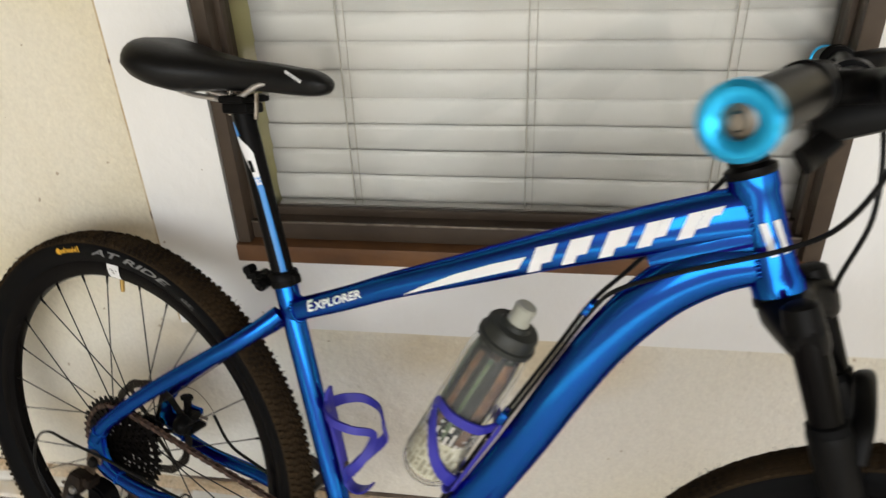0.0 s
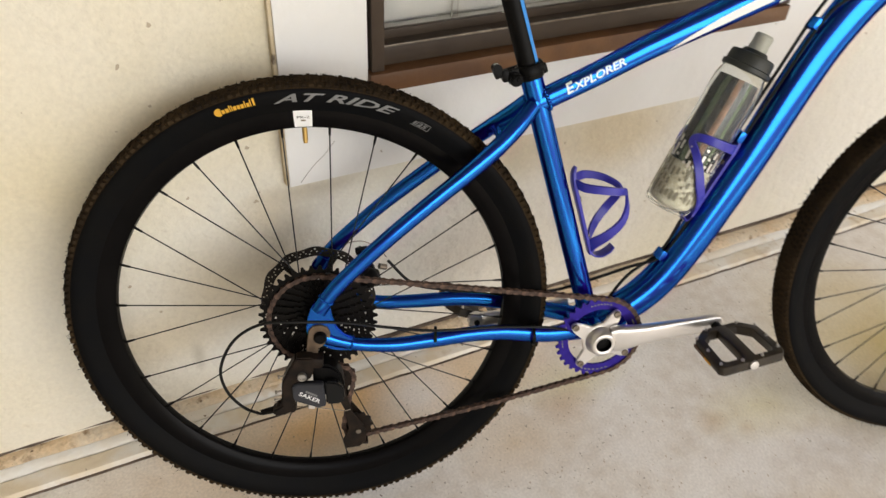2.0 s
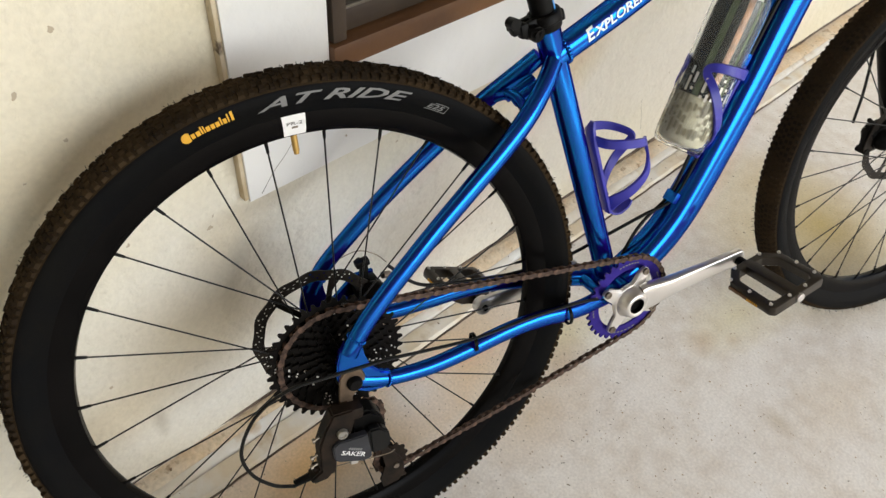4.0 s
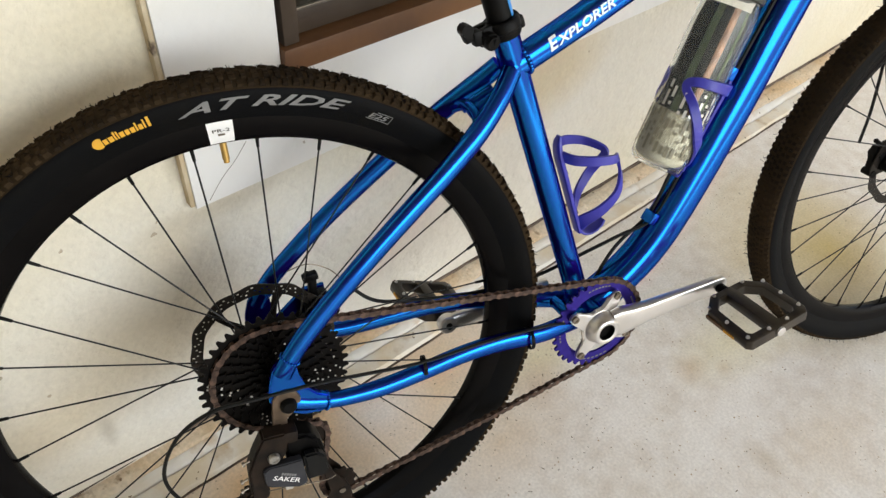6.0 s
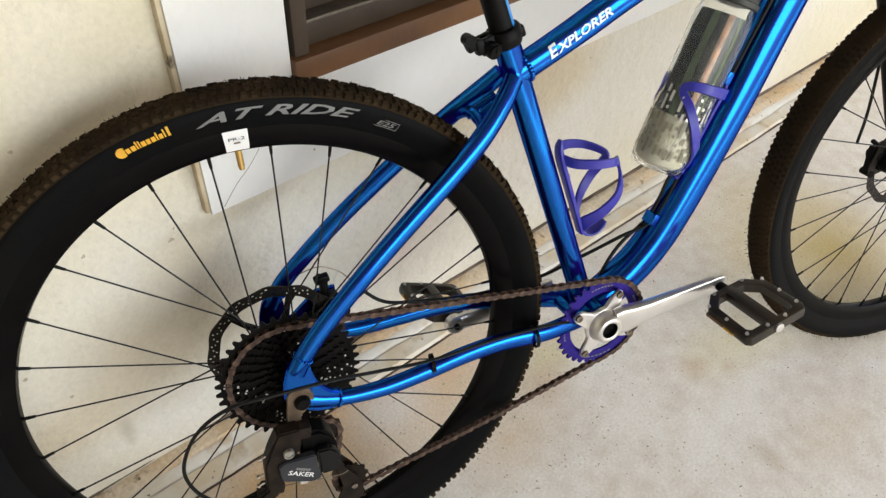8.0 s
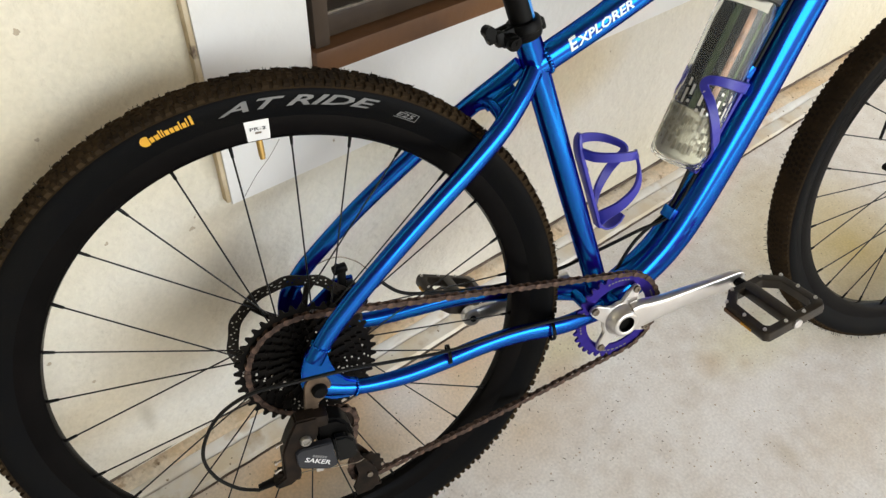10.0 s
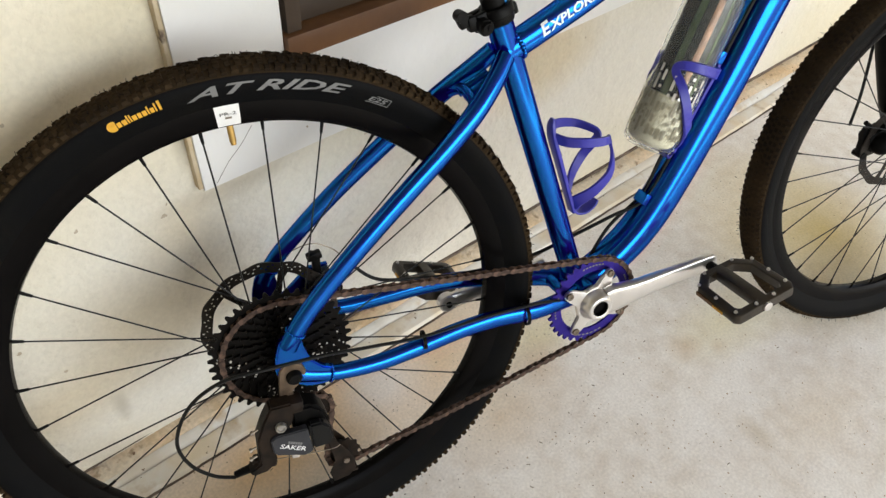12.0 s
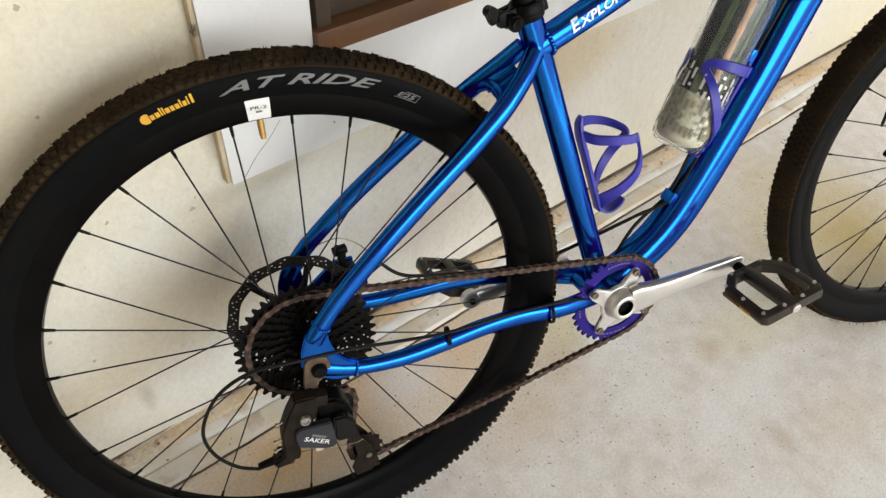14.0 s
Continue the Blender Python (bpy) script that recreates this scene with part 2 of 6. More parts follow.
M_BLUE = shader("candy_blue_paint", (0.0, 0.365, 0.95), 0.115, metal=1.0, second=(0.0, 0.335, 0.90), scale=40.0, tint=(0.03, 0.05, 0.52), body=(0.67, (0.017, 0.003, 0.225), 0.46))
M_PURPLE = shader("blue_violet_plastic", (0.030, 0.030, 0.31), 0.38, second=(0.040, 0.038, 0.36), scale=30.0)
M_ANODISED = shader("violet_anodised_metal", (0.035, 0.022, 0.27), 0.3, metal=0.85, second=(0.028, 0.016, 0.22), scale=60.0)
M_RUBBER = shader("black_tyre_rubber", (0.0038, 0.0040, 0.0046), 0.50, spec=0.05, second=(0.0050, 0.0048, 0.0046), scale=25.0, bump=0.0003, bump_scale=400.0)
M_TREAD = shader("dusty_brown_tread", (0.038, 0.025, 0.0135), 0.95, spec=0.05, second=(0.017, 0.012, 0.008), scale=16.0, spread=(0.42, 0.62), bump=0.0005, bump_scale=300.0)
M_GROOVE = shader("dark_tread_groove", (0.031, 0.021, 0.0115), 0.95, spec=0.05, second=(0.030, 0.020, 0.011), scale=30.0)
M_RIM = shader("black_rim", (0.0026, 0.0023, 0.0023), 0.26, spec=0.06, second=(0.0040, 0.0034, 0.0034), scale=18.0)
M_BLACK = shader("black_paint", (0.0030, 0.0029, 0.0030), 0.40, spec=0.09, second=(0.0045, 0.0042, 0.0040), scale=60.0)
M_SOFT = shader("black_vinyl", (0.0035, 0.0035, 0.0035), 0.40, spec=0.25, second=(0.005, 0.0048, 0.0048), scale=30.0, bump=0.0003, bump_scale=500.0)
M_SPOKE = shader("black_spoke", (0.016, 0.016, 0.017), 0.3, metal=0.6)
M_STEEL = shader("dull_steel", (0.26, 0.225, 0.185), 0.42, metal=1.0, second=(0.16, 0.13, 0.10), scale=60.0)
M_SILVER = shader("polished_alloy", (0.72, 0.705, 0.69), 0.29, metal=0.9, second=(0.64, 0.615, 0.59), scale=9.0)
M_SPROCKET = shader("black_sprocket", (0.0026, 0.0022, 0.0020), 0.42, spec=0.10, second=(0.006, 0.0048, 0.004), scale=50.0)
M_CHAIN = shader("rusty_chain", (0.140, 0.085, 0.062), 0.55, metal=0.5, second=(0.055, 0.034, 0.026), scale=120.0, spread=(0.4, 0.6), bump=0.0002, bump_scale=500.0)
M_SLATE = shader("slate_grey_plastic", (0.030, 0.031, 0.037), 0.5, spec=0.3, second=(0.022, 0.023, 0.027), scale=50.0)
M_GLINT = shader("pale_glint_paint", (0.78, 0.76, 0.72), 0.45, metal=0.25, second=(0.55, 0.52, 0.48), scale=90.0)
M_WHITE = shader("white_lettering", (0.78, 0.78, 0.78), 0.4)
M_GREY_PRINT = shader("pale_grey_print", (0.19, 0.19, 0.19), 0.6, second=(0.15, 0.15, 0.15), scale=60.0)
M_AMBER = shader("amber_print", (0.68, 0.36, 0.03), 0.5)
M_BRASS = shader("brass_valve", (0.52, 0.33, 0.10), 0.4, metal=0.8, second=(0.42, 0.27, 0.09), scale=80.0)
M_CYAN = shader("cyan_anodised_metal", (0.01, 0.42, 0.78), 0.28, metal=0.7)
M_SKY_STRIPE = shader("sky_blue_stripe", (0.02, 0.24, 0.66), 0.35)
M_HOUSING = shader("black_cable_housing", (0.005, 0.005, 0.005), 0.45, spec=0.2)
M_BOTTLE = shader("frosted_clear_plastic", (0.94, 0.95, 0.93), 0.11, transmission=0.97, ior=1.10)
# streaks in this foil's colour stand for reflections
M_REFLECT_GREY = shader("foil_grey_reflection", (0.055, 0.062, 0.055), 0.24, metal=0.5, second=(0.014, 0.018, 0.016), scale=75.0, spread=(0.42, 0.54), third=(0.30, 0.15, 0.08), third_scale=44.0, third_range=(0.51, 0.54), grain=(1.0, 0.07, 1.0))
M_FROST = shader("milky_plastic", (0.52, 0.49, 0.38), 0.5, second=(0.42, 0.38, 0.27), scale=30.0)
M_PEDAL = shader("dusty_black_pedal", (0.016, 0.012, 0.0085), 0.38, spec=0.34, second=(0.034, 0.025, 0.016), scale=40.0, bump=0.0002, bump_scale=400.0)
M_CAP = shader("dark_olive_cap", (0.022, 0.024, 0.020), 0.5)
M_NOZZLE = shader("grey_valve_rubber", (0.36, 0.36, 0.30), 0.5)
# three more foil tones, each a reflection put into the colour
M_REFLECT_DARK = shader("foil_dark_reflection", (0.006, 0.008, 0.008), 0.25, metal=0.3, second=(0.014, 0.016, 0.014), scale=60.0)
M_REFLECT_COPPER = shader("foil_copper_reflection", (0.24, 0.125, 0.070), 0.3, metal=0.5, second=(0.13, 0.075, 0.05), scale=70.0)
M_REFLECT_GREEN = shader("foil_green_reflection", (0.085, 0.12, 0.06), 0.3, metal=0.4, second=(0.05, 0.075, 0.04), scale=60.0)
M_BRONZE = shader("dull_bronze_steel", (0.20, 0.145, 0.10), 0.45, metal=0.8, second=(0.12, 0.085, 0.06), scale=80.0)
M_DASH = shader("olive_dash_print", (0.22, 0.20, 0.14), 0.4)
M_DASH_PALE = shader("silver_dash_print", (0.62, 0.60, 0.55), 0.3, metal=0.4)


# ---- mesh helpers ----
def part(name, bm, material, parent=None, label="", smooth=40, m=None):
    """Links bm as one mesh object under a thing or a part."""
    if smooth:
        lim = math.cos(radians(smooth))
        bm.normal_update()
        for f in bm.faces:
            f.smooth = True
        for e in bm.edges:
            if len(e.link_faces) == 2 and e.link_faces[0].normal.dot(e.link_faces[1].normal) < lim:
                e.smooth = False
    data = bpy.data.meshes.new(name)
    bm.to_mesh(data)
    bm.free()
    data.materials.append(material)
    return put(name, data, parent, label, m)


def put(name, data, parent=None, label="", m=None):
    """Links mesh data, new or shared, as an object under its parent."""
    ob = new(name, data)
    if parent is not None:
        ob.parent = parent
    if m is not None:
        ob.matrix_basis = m
    return tagged(ob, label)


def box(bm, size, m=None, bevel=0.0, seg=2):
    r = bmesh.ops.create_cube(bm, size=1.0, matrix=(m or Matrix()) @ Matrix.Diagonal((*size, 1)))
    if bevel:
        edges = {e for v in r["verts"] for e in v.link_edges}
        bmesh.ops.bevel(bm, geom=list(edges), offset=bevel, segments=seg, affect="EDGES", profile=0.6)
    return bm


def span(bm, lo, hi, bevel=0.0, seg=2):
    """A box from corner to corner."""
    lo, hi = Vector(lo), Vector(hi)
    return box(bm, hi - lo, Matrix.Translation((lo + hi) / 2), bevel, seg)


def rod(bm, a, b, r, n=10, r2=None):
    """A closed round bar from a to b."""
    a, b = Vector(a), Vector(b)
    d = b - a
    m = Matrix.Translation((a + b) / 2) @ d.to_track_quat("Z", "Y").to_matrix().to_4x4()
    bmesh.ops.create_cone(bm, cap_ends=True, segments=n, radius1=r, radius2=r if r2 is None else r2, depth=d.length, matrix=m)
    return bm


def spline(pts, per=8):
    """A smooth line through the points (tuples of any length)."""
    pts = [np.array(p, float) for p in pts]
    p = [2 * pts[0] - pts[1], *pts, 2 * pts[-1] - pts[-2]]
    out = []
    for i in range(1, len(p) - 2):
        for k in range(per):
            t = k / per
            out.append(0.5 * (2 * p[i] + (p[i + 1] - p[i - 1]) * t + (2 * p[i - 1] - 5 * p[i] + 4 * p[i + 1] - p[i + 2]) * t * t
                              + (3 * p[i] - p[i - 1] - 3 * p[i + 1] + p[i + 2]) * t ** 3))
    return out + [pts[-1]]


def sweep(bm, rows, n=20, power=2.0, side=(0, 1, 0)):
    """A closed tube along rows of x, y, z, half width, half height; half width runs along side."""
    rings = []
    rows = [np.array(r, float) for r in rows]
    for i, r in enumerate(rows):
        a, b = rows[max(i - 1, 0)], rows[min(i + 1, len(rows) - 1)]
        tang = Vector(b[:3] - a[:3]).normalized()
        u = Vector(side)
        u = (u - tang * u.dot(tang)).normalized()
        v = tang.cross(u)
        ring = []
        for k in range(n):
            w = 2 * math.pi * k / n
            c, s = math.cos(w), math.sin(w)
            ring.append(bm.verts.new(Vector(r[:3]) + u * (r[3] * math.copysign(abs(c) ** (2 / power), c)) + v * (r[4] * math.copysign(abs(s) ** (2 / power), s))))
        rings.append(ring)
    for a, b in zip(rings, rings[1:]):
        for k in range(n):
            bm.faces.new((a[k], a[(k + 1) % n], b[(k + 1) % n], b[k]))
    bm.faces.new(rings[0][::-1])
    bm.faces.new(rings[-1])
    bmesh.ops.recalc_face_normals(bm, faces=bm.faces[:])
    return bm


def cable(bm, pts, r=0.0025, n=8, per=8):
    return sweep(bm, [(*p, r, r) for p in spline(pts, per)], n, side=(0.12, 0.98, 0.17))


def lathe(bm, profile, n=64, closed=True, y0=0.0):
    """Turns rows of radius, y about the y axis."""
    rings = []
    for k in range(n):
        w = 2 * math.pi * k / n
        rings.append([bm.verts.new((r * math.cos(w), y + y0, r * math.sin(w))) for r, y in profile])
    q = len(profile)
    for k in range(n):
        a, b = rings[k], rings[(k + 1) % n]
        for j in range(q if closed else q - 1):
            bm.faces.new((a[j], a[(j + 1) % q], b[(j + 1) % q], b[j]))
    bmesh.ops.recalc_face_normals(bm, faces=bm.faces[:])
    return bm


def plate(bm, outline, y, thick, m=None):
    """A flat plate whose outline is given in x, z, between y and y + thick."""
    a = [bm.verts.new((x, y, z)) for x, z in outline]
    b = [bm.verts.new((x, y + thick, z)) for x, z in outline]
    q = len(a)
    faces = [bm.faces.new(a), bm.faces.new(b[::-1])]
    for k in range(q):
        faces.append(bm.faces.new((a[k], b[k], b[(k + 1) % q], a[(k + 1) % q])))
    bmesh.ops.recalc_face_normals(bm, faces=faces)
    if m is not None:
        bmesh.ops.transform(bm, matrix=m, verts=a + b)
    return bm


def polar(r, deg, y=0.0):
    return Vector((r * math.cos(radians(deg)), y, r * math.sin(radians(deg))))


def interp(x, table):
    xs, ys = zip(*table)
    return float(np.interp(x, xs, ys))


def written(body, width, height, shear=0.0, bold=0.0):
    """A bmesh of flat lettering in x, y, from 0 to width and 0 to height."""
    c = bpy.data.curves.new("lettering", "FONT")
    c.body, c.shear, c.offset, c.resolution_u = body, shear, bold, 2
    tmp = new("lettering", c)
    bpy.context.view_layer.update()
    data = bpy.data.meshes.new_from_object(tmp)
    bm = bmesh.new()
    bm.from_mesh(data)
    bpy.data.objects.remove(tmp)
    bpy.data.meshes.remove(data)
    bpy.data.curves.remove(c)
    bmesh.ops.remove_doubles(bm, verts=bm.verts[:], dist=1e-5)
    xs, ys = [v.co.x for v in bm.verts], [v.co.y for v in bm.verts]
    for v in bm.verts:
        v.co = Vector(((v.co.x - min(xs)) / (max(xs) - min(xs)) * width, (v.co.y - min(ys)) / (max(ys) - min(ys)) * height, 0))
    return bm


def shapes(outlines):
    """Flat shapes in x, y."""
    bm = bmesh.new()
    for o in outlines:
        bm.faces.new([bm.verts.new((x, y, 0)) for x, y in o])
    return bm


def cut_fine(bm, step):
    """Splits long edges, so that a flat shape can be laid on a curved one."""
    bmesh.ops.triangulate(bm, faces=bm.faces[:])
    for _ in range(5):
        long = [e for e in bm.edges if e.calc_length() > step]
        if not long:
            break
        bmesh.ops.subdivide_edges(bm, edges=long, cuts=1)
        bmesh.ops.triangulate(bm, faces=[f for f in bm.faces if len(f.verts) > 3])
    return bm


# ---- the place ----
WALL_Y, BAND_Y = 0.195, 0.180
WIN = (0.157, 1.078, 0.594, 1.78)     # window opening: x, x, z, z
X0, X1, TOP = -2.6, 4.4, 2.55


FOOT_TURN, FOOT_X, FOOT_Z = 0.020, -0.35, 0.445


def wall_face(x, z):
    """The wall's face: its foot is a little out of line with the part round the window."""
    return WALL_Y - FOOT_TURN * (x - FOOT_X) * max(0.0, 1.0 - z / FOOT_Z)


def wall_pieces():
    """The house wall round the window opening, in one mesh."""
    bm = bmesh.new()
    x0, x1, z0, z1 = WIN
    for lo, hi in (((X0, WALL_Y, 0), (x0, 0.42, FOOT_Z)), ((x0, WALL_Y, 0), (x1, 0.42, FOOT_Z)), ((x1, WALL_Y, 0), (X1, 0.42, FOOT_Z)), ((X0, WALL_Y, FOOT_Z), (x0, 0.42, TOP)), ((x1, WALL_Y, FOOT_Z), (X1, 0.42, TOP)),
                   ((x0, WALL_Y, FOOT_Z), (x1, 0.42, z0)), ((x0, WALL_Y, z1), (x1, 0.42, TOP))):
        span(bm, lo, hi)
    for v in bm.verts:
        if v.co.y < 0.3:
            v.co.y = wall_face(v.co.x, v.co.z)
    bmesh.ops.remove_doubles(bm, verts=bm.verts[:], dist=1e-4)
    return bm


tagged(part("wall_north", wall_pieces(), M_PLASTER, smooth=0), "cream rough plastered house wall with a window opening", "wall", kind="structure")


def band():
    """The flat painted surround that stands proud of the wall."""
    bm = bmesh.new()
    x0, x1, z0, z1 = WIN
    for lo, hi in (((0.018, BAND_Y, 0.452), (x0, WALL_Y + 0.004, 1.92)), ((x1, BAND_Y, 0.452), (1.22, WALL_Y + 0.004, 1.92)),
                   ((x0, BAND_Y, 0.452), (x1, WALL_Y + 0.004, z0)), ((x0, BAND_Y, z1), (x1, WALL_Y + 0.004, 1.92))):
        span(bm, lo, hi)
    bmesh.ops.remove_doubles(bm, verts=bm.verts[:], dist=1e-4)
    return bm


tagged(part("window_surround", band(), M_TRIM, smooth=0), "raised white painted plaster band round the window", "trim", kind="structure")


part("surround_edge", span(bmesh.new(), (0.0120, BAND_Y + 0.003, 0.454), (0.0182, WALL_Y + 0.003, 1.92), 0.0015), M_EDGE, bpy.data.objects["window_surround"], "grimy bare cement edge")


def crack(line, y, parent):
    """A fine dark crack in the plaster."""
    rnd = random.Random(len(line))
    pts = [(x + rnd.uniform(-0.0015, 0.0015), y - WALL_Y + wall_face(x, z), z) for x, z in line]
    part("crack", cable(bmesh.new(), pts, 0.0006, 4, 3), M_CRACK, parent, "fine dark crack")


crack([(0.584, 0.423), (0.586, 0.408), (0.580, 0.392), (0.583, 0.376), (0.578, 0.366)], WALL_Y, bpy.data.objects["wall_north"])
crack([(1.052, 0.190), (1.058, 0.165), (1.066, 0.140), (1.072, 0.115), (1.079, 0.097)], WALL_Y, bpy.data.objects["wall_north"])
crack([(0.098, 0.521), (0.080, 0.500), (0.058, 0.482), (0.037, 0.4565)], BAND_Y, bpy.data.objects["window_surround"])


def skewed(bm, turn, pivot):
    """The courses at the foot run a little out of line and are uneven."""
    for v in bm.verts:
        v.co.y -= turn * (v.co.x - pivot)
        v.co += Vector((0, 1, 1)) * (0.0020 * noise.noise(Vector((v.co.x * 7, v.co.y * 40, v.co.z * 40))) + 0.0012 * noise.noise(Vector((v.co.x * 31, v.co.y * 60, v.co.z * 20))))
    return bm


def strip(profile, turn=0.026, pivot=0.3, step=0.02):
    """A long strip with the profile y, z."""
    bm = bmesh.new()
    rings = []
    n = int((X1 - X0) / step)
    for k in range(n + 1):
        x = X0 + (X1 - X0) * k / n
        rings.append([bm.verts.new((x, y, z)) for y, z in profile])
    q = len(profile)
    for a, b in zip(rings, rings[1:]):
        for j in range(q):
            bm.faces.new((a[j], a[(j + 1) % q], b[(j + 1) % q], b[j]))
    bm.faces.new(rings[0][::-1])
    bm.faces.new(rings[-1])
    bmesh.ops.recalc_face_normals(bm, faces=bm.faces[:])
    return skewed(bm, turn, pivot)


base = new("wall_base")
tagged(base, "stepped tan and whitewashed cement base along the wall", "skirting", kind="structure")
part("joint", strip([(0.200, 0.028), (0.1925, 0.030), (0.1905, 0.0345), (0.1915, 0.0385), (0.200, 0.0395)], 0.0188, FOOT_X), M_GAP, base, "dark open joint")
part("cement_course", strip([(0.208, -0.02), (0.150, -0.02), (0.150, 0.0225), (0.1535, 0.0265), (0.172, 0.0300), (0.208, 0.0325)]), M_BASE_TAN, base, "rough tan cement course")
part("whitewashed_course", strip([(0.1495, -0.02), (0.1325, -0.02), (0.1325, 0.0145), (0.1355, 0.0185), (0.146, 0.0225), (0.1495, 0.0228)]), M_BASE_WHITE, base, "whitewashed cement course")
part("kerb_course", strip([(0.1300, -0.02), (0.0975, -0.02), (0.0975, 0.007), (0.1005, 0.0112), (0.122, 0.0142), (0.1300, 0.0140)]), M_BASE_KERB, base, "pale tan cement course")
for a, b, z in ((0.1296, 0.1330, 0.0085), (0.0940, 0.0980, 0.0022)):
    part("joint", strip([(b, -0.02), (a, -0.02), (a, z), (b, z)]), M_GAP, base, "dark crack")

bm = bmesh.new()
span(bm, (X0 - 1, -4.6, -0.12), (X1 + 1, 0.30, 0.0))
tagged(part("floor", bm, M_CONCRETE, smooth=0), "worn grey concrete porch floor with tan stains", "floor", kind="structure")
bm = bmesh.new()
bmesh.ops.create_grid(bm, x_segments=8, y_segments=8, size=300, matrix=Matrix.Translation((0, 0, -0.09)))
tagged(part("ground", bm, M_GROUND, smooth=0), "dry ground beyond the porch", "ground", kind="structure")
# Unseen ceiling; its reach and dark colour are set to limit light and reflections.
bm = bmesh.new()
span(bm, (X0 - 0.2, -4.0, TOP), (X1 + 0.2, 0.6, TOP + 0.15))
tagged(part("ceiling", bm, M_CEIL, smooth=0), "unseen porch ceiling, dark to limit sky light and reflections", "ceiling", kind="structure")
# Unseen end wall, added to block side light and darken reflections.
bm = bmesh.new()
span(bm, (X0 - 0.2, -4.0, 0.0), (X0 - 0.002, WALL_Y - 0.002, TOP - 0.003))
tagged(part("wall_west", bm, M_UNSEEN_WALL, smooth=0), "unseen end wall, added dark to cut bounce and reflections", "wall", kind="structure")
# Unseen shell behind the window, added so no light reaches the blind from behind.
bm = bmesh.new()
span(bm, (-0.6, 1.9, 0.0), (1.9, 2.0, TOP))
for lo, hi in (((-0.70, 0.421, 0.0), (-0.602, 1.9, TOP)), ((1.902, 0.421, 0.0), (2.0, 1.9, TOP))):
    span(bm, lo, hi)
tagged(part("wall_inside", bm, M_UNSEEN_WALL, smooth=0), "unseen room walls, added to keep light off the blind's back", "wall", kind="structure")
tagged(part("ceiling_inside", span(bmesh.new(), (-0.70, 0.601, TOP + 0.002), (2.0, 2.0, TOP + 0.10)), M_UNSEEN_WALL, smooth=0), "unseen room ceiling, added to keep light off the blind's back", "ceiling", kind="structure")


def window():
    x0, x1, z0, z1 = WIN
    w = new("window_1")
    tagged(w, "dark brown metal window with closed venetian blind", "window", kind="structure")
    fr = new("window_frame")
    fr.parent = w
    # Black strip put in for the shadow line between surround and frame.
    part("seal", span(bmesh.new(), (x0 + 0.0005, 0.192, z0 + 0.034), (x0 + 0.0052, 0.262, z1)), M_BLACK, fr, "black strip for the shade in the gap beside the frame", smooth=0)
    for lo, hi in (((x0 + 0.0055, 0.176, z0 + 0.034), (x0 + 0.027, 0.262, z1)), ((x1 - 0.027, 0.176, z0 + 0.034), (x1, 0.262, z1))):
        bm = span(bmesh.new(), lo, hi, 0.003)
        inner = 1 if lo[0] < 0.5 else -1
        mid = (lo[0] + hi[0]) / 2 + inner * 0.013
        span(bm, (mid - 0.008, 0.205, z0 + 0.034), (mid + 0.008, 0.222, z1), 0.002)
        part("stile", bm, M_BROWN, fr)
    part("top_rail", span(bmesh.new(), (x0 + 0.027, 0.178, z1 - 0.03), (x1 - 0.027, 0.262, z1), 0.003), M_BROWN, fr)
    bm = span(bmesh.new(), (x0 + 0.0275, 0.190, z0 + 0.036), (x1 - 0.0275, 0.262, z0 + 0.066), 0.003)
    span(bm, (x0 + 0.0275, 0.222, z0 + 0.062), (x1 - 0.0275, 0.234, z0 + 0.080), 0.002)
    part("bottom_rail", bm, M_BROWN, fr)
    # The pale strip paints the thin highlight along the metal rail.
    part("rail_lip", span(bmesh.new(), (x0 + 0.028, 0.1885, z0 + 0.0662), (x1 - 0.028, 0.1925, z0 + 0.0695), 0.001), M_STEEL, fr, "pale strip standing for the highlight on the rail")
    bm = span(bmesh.new(), (x0 + 0.001, 0.170, z0 + 0.001), (x1 - 0.001, 0.270, z0 + 0.033), 0.004)
    part("window_sill", bm, M_SILL, w, "red-brown sill")
    for lo, hi in ((x0 - 0.004, x0 + 0.075), (x1 - 0.060, x1 + 0.004)):
        part("jamb", span(bmesh.new(), (lo, 0.302, z0 + 0.034), (hi, 0.330, z1), 0.002), M_JAMB, fr, "olive painted jamb")
    pane = part("pane", span(bmesh.new(), (x0 + 0.027, 0.2265, z0 + 0.066), (x1 - 0.027, 0.2305, z1 - 0.03)), M_GLASS, w, smooth=0)
    pane.visible_shadow = False


window()


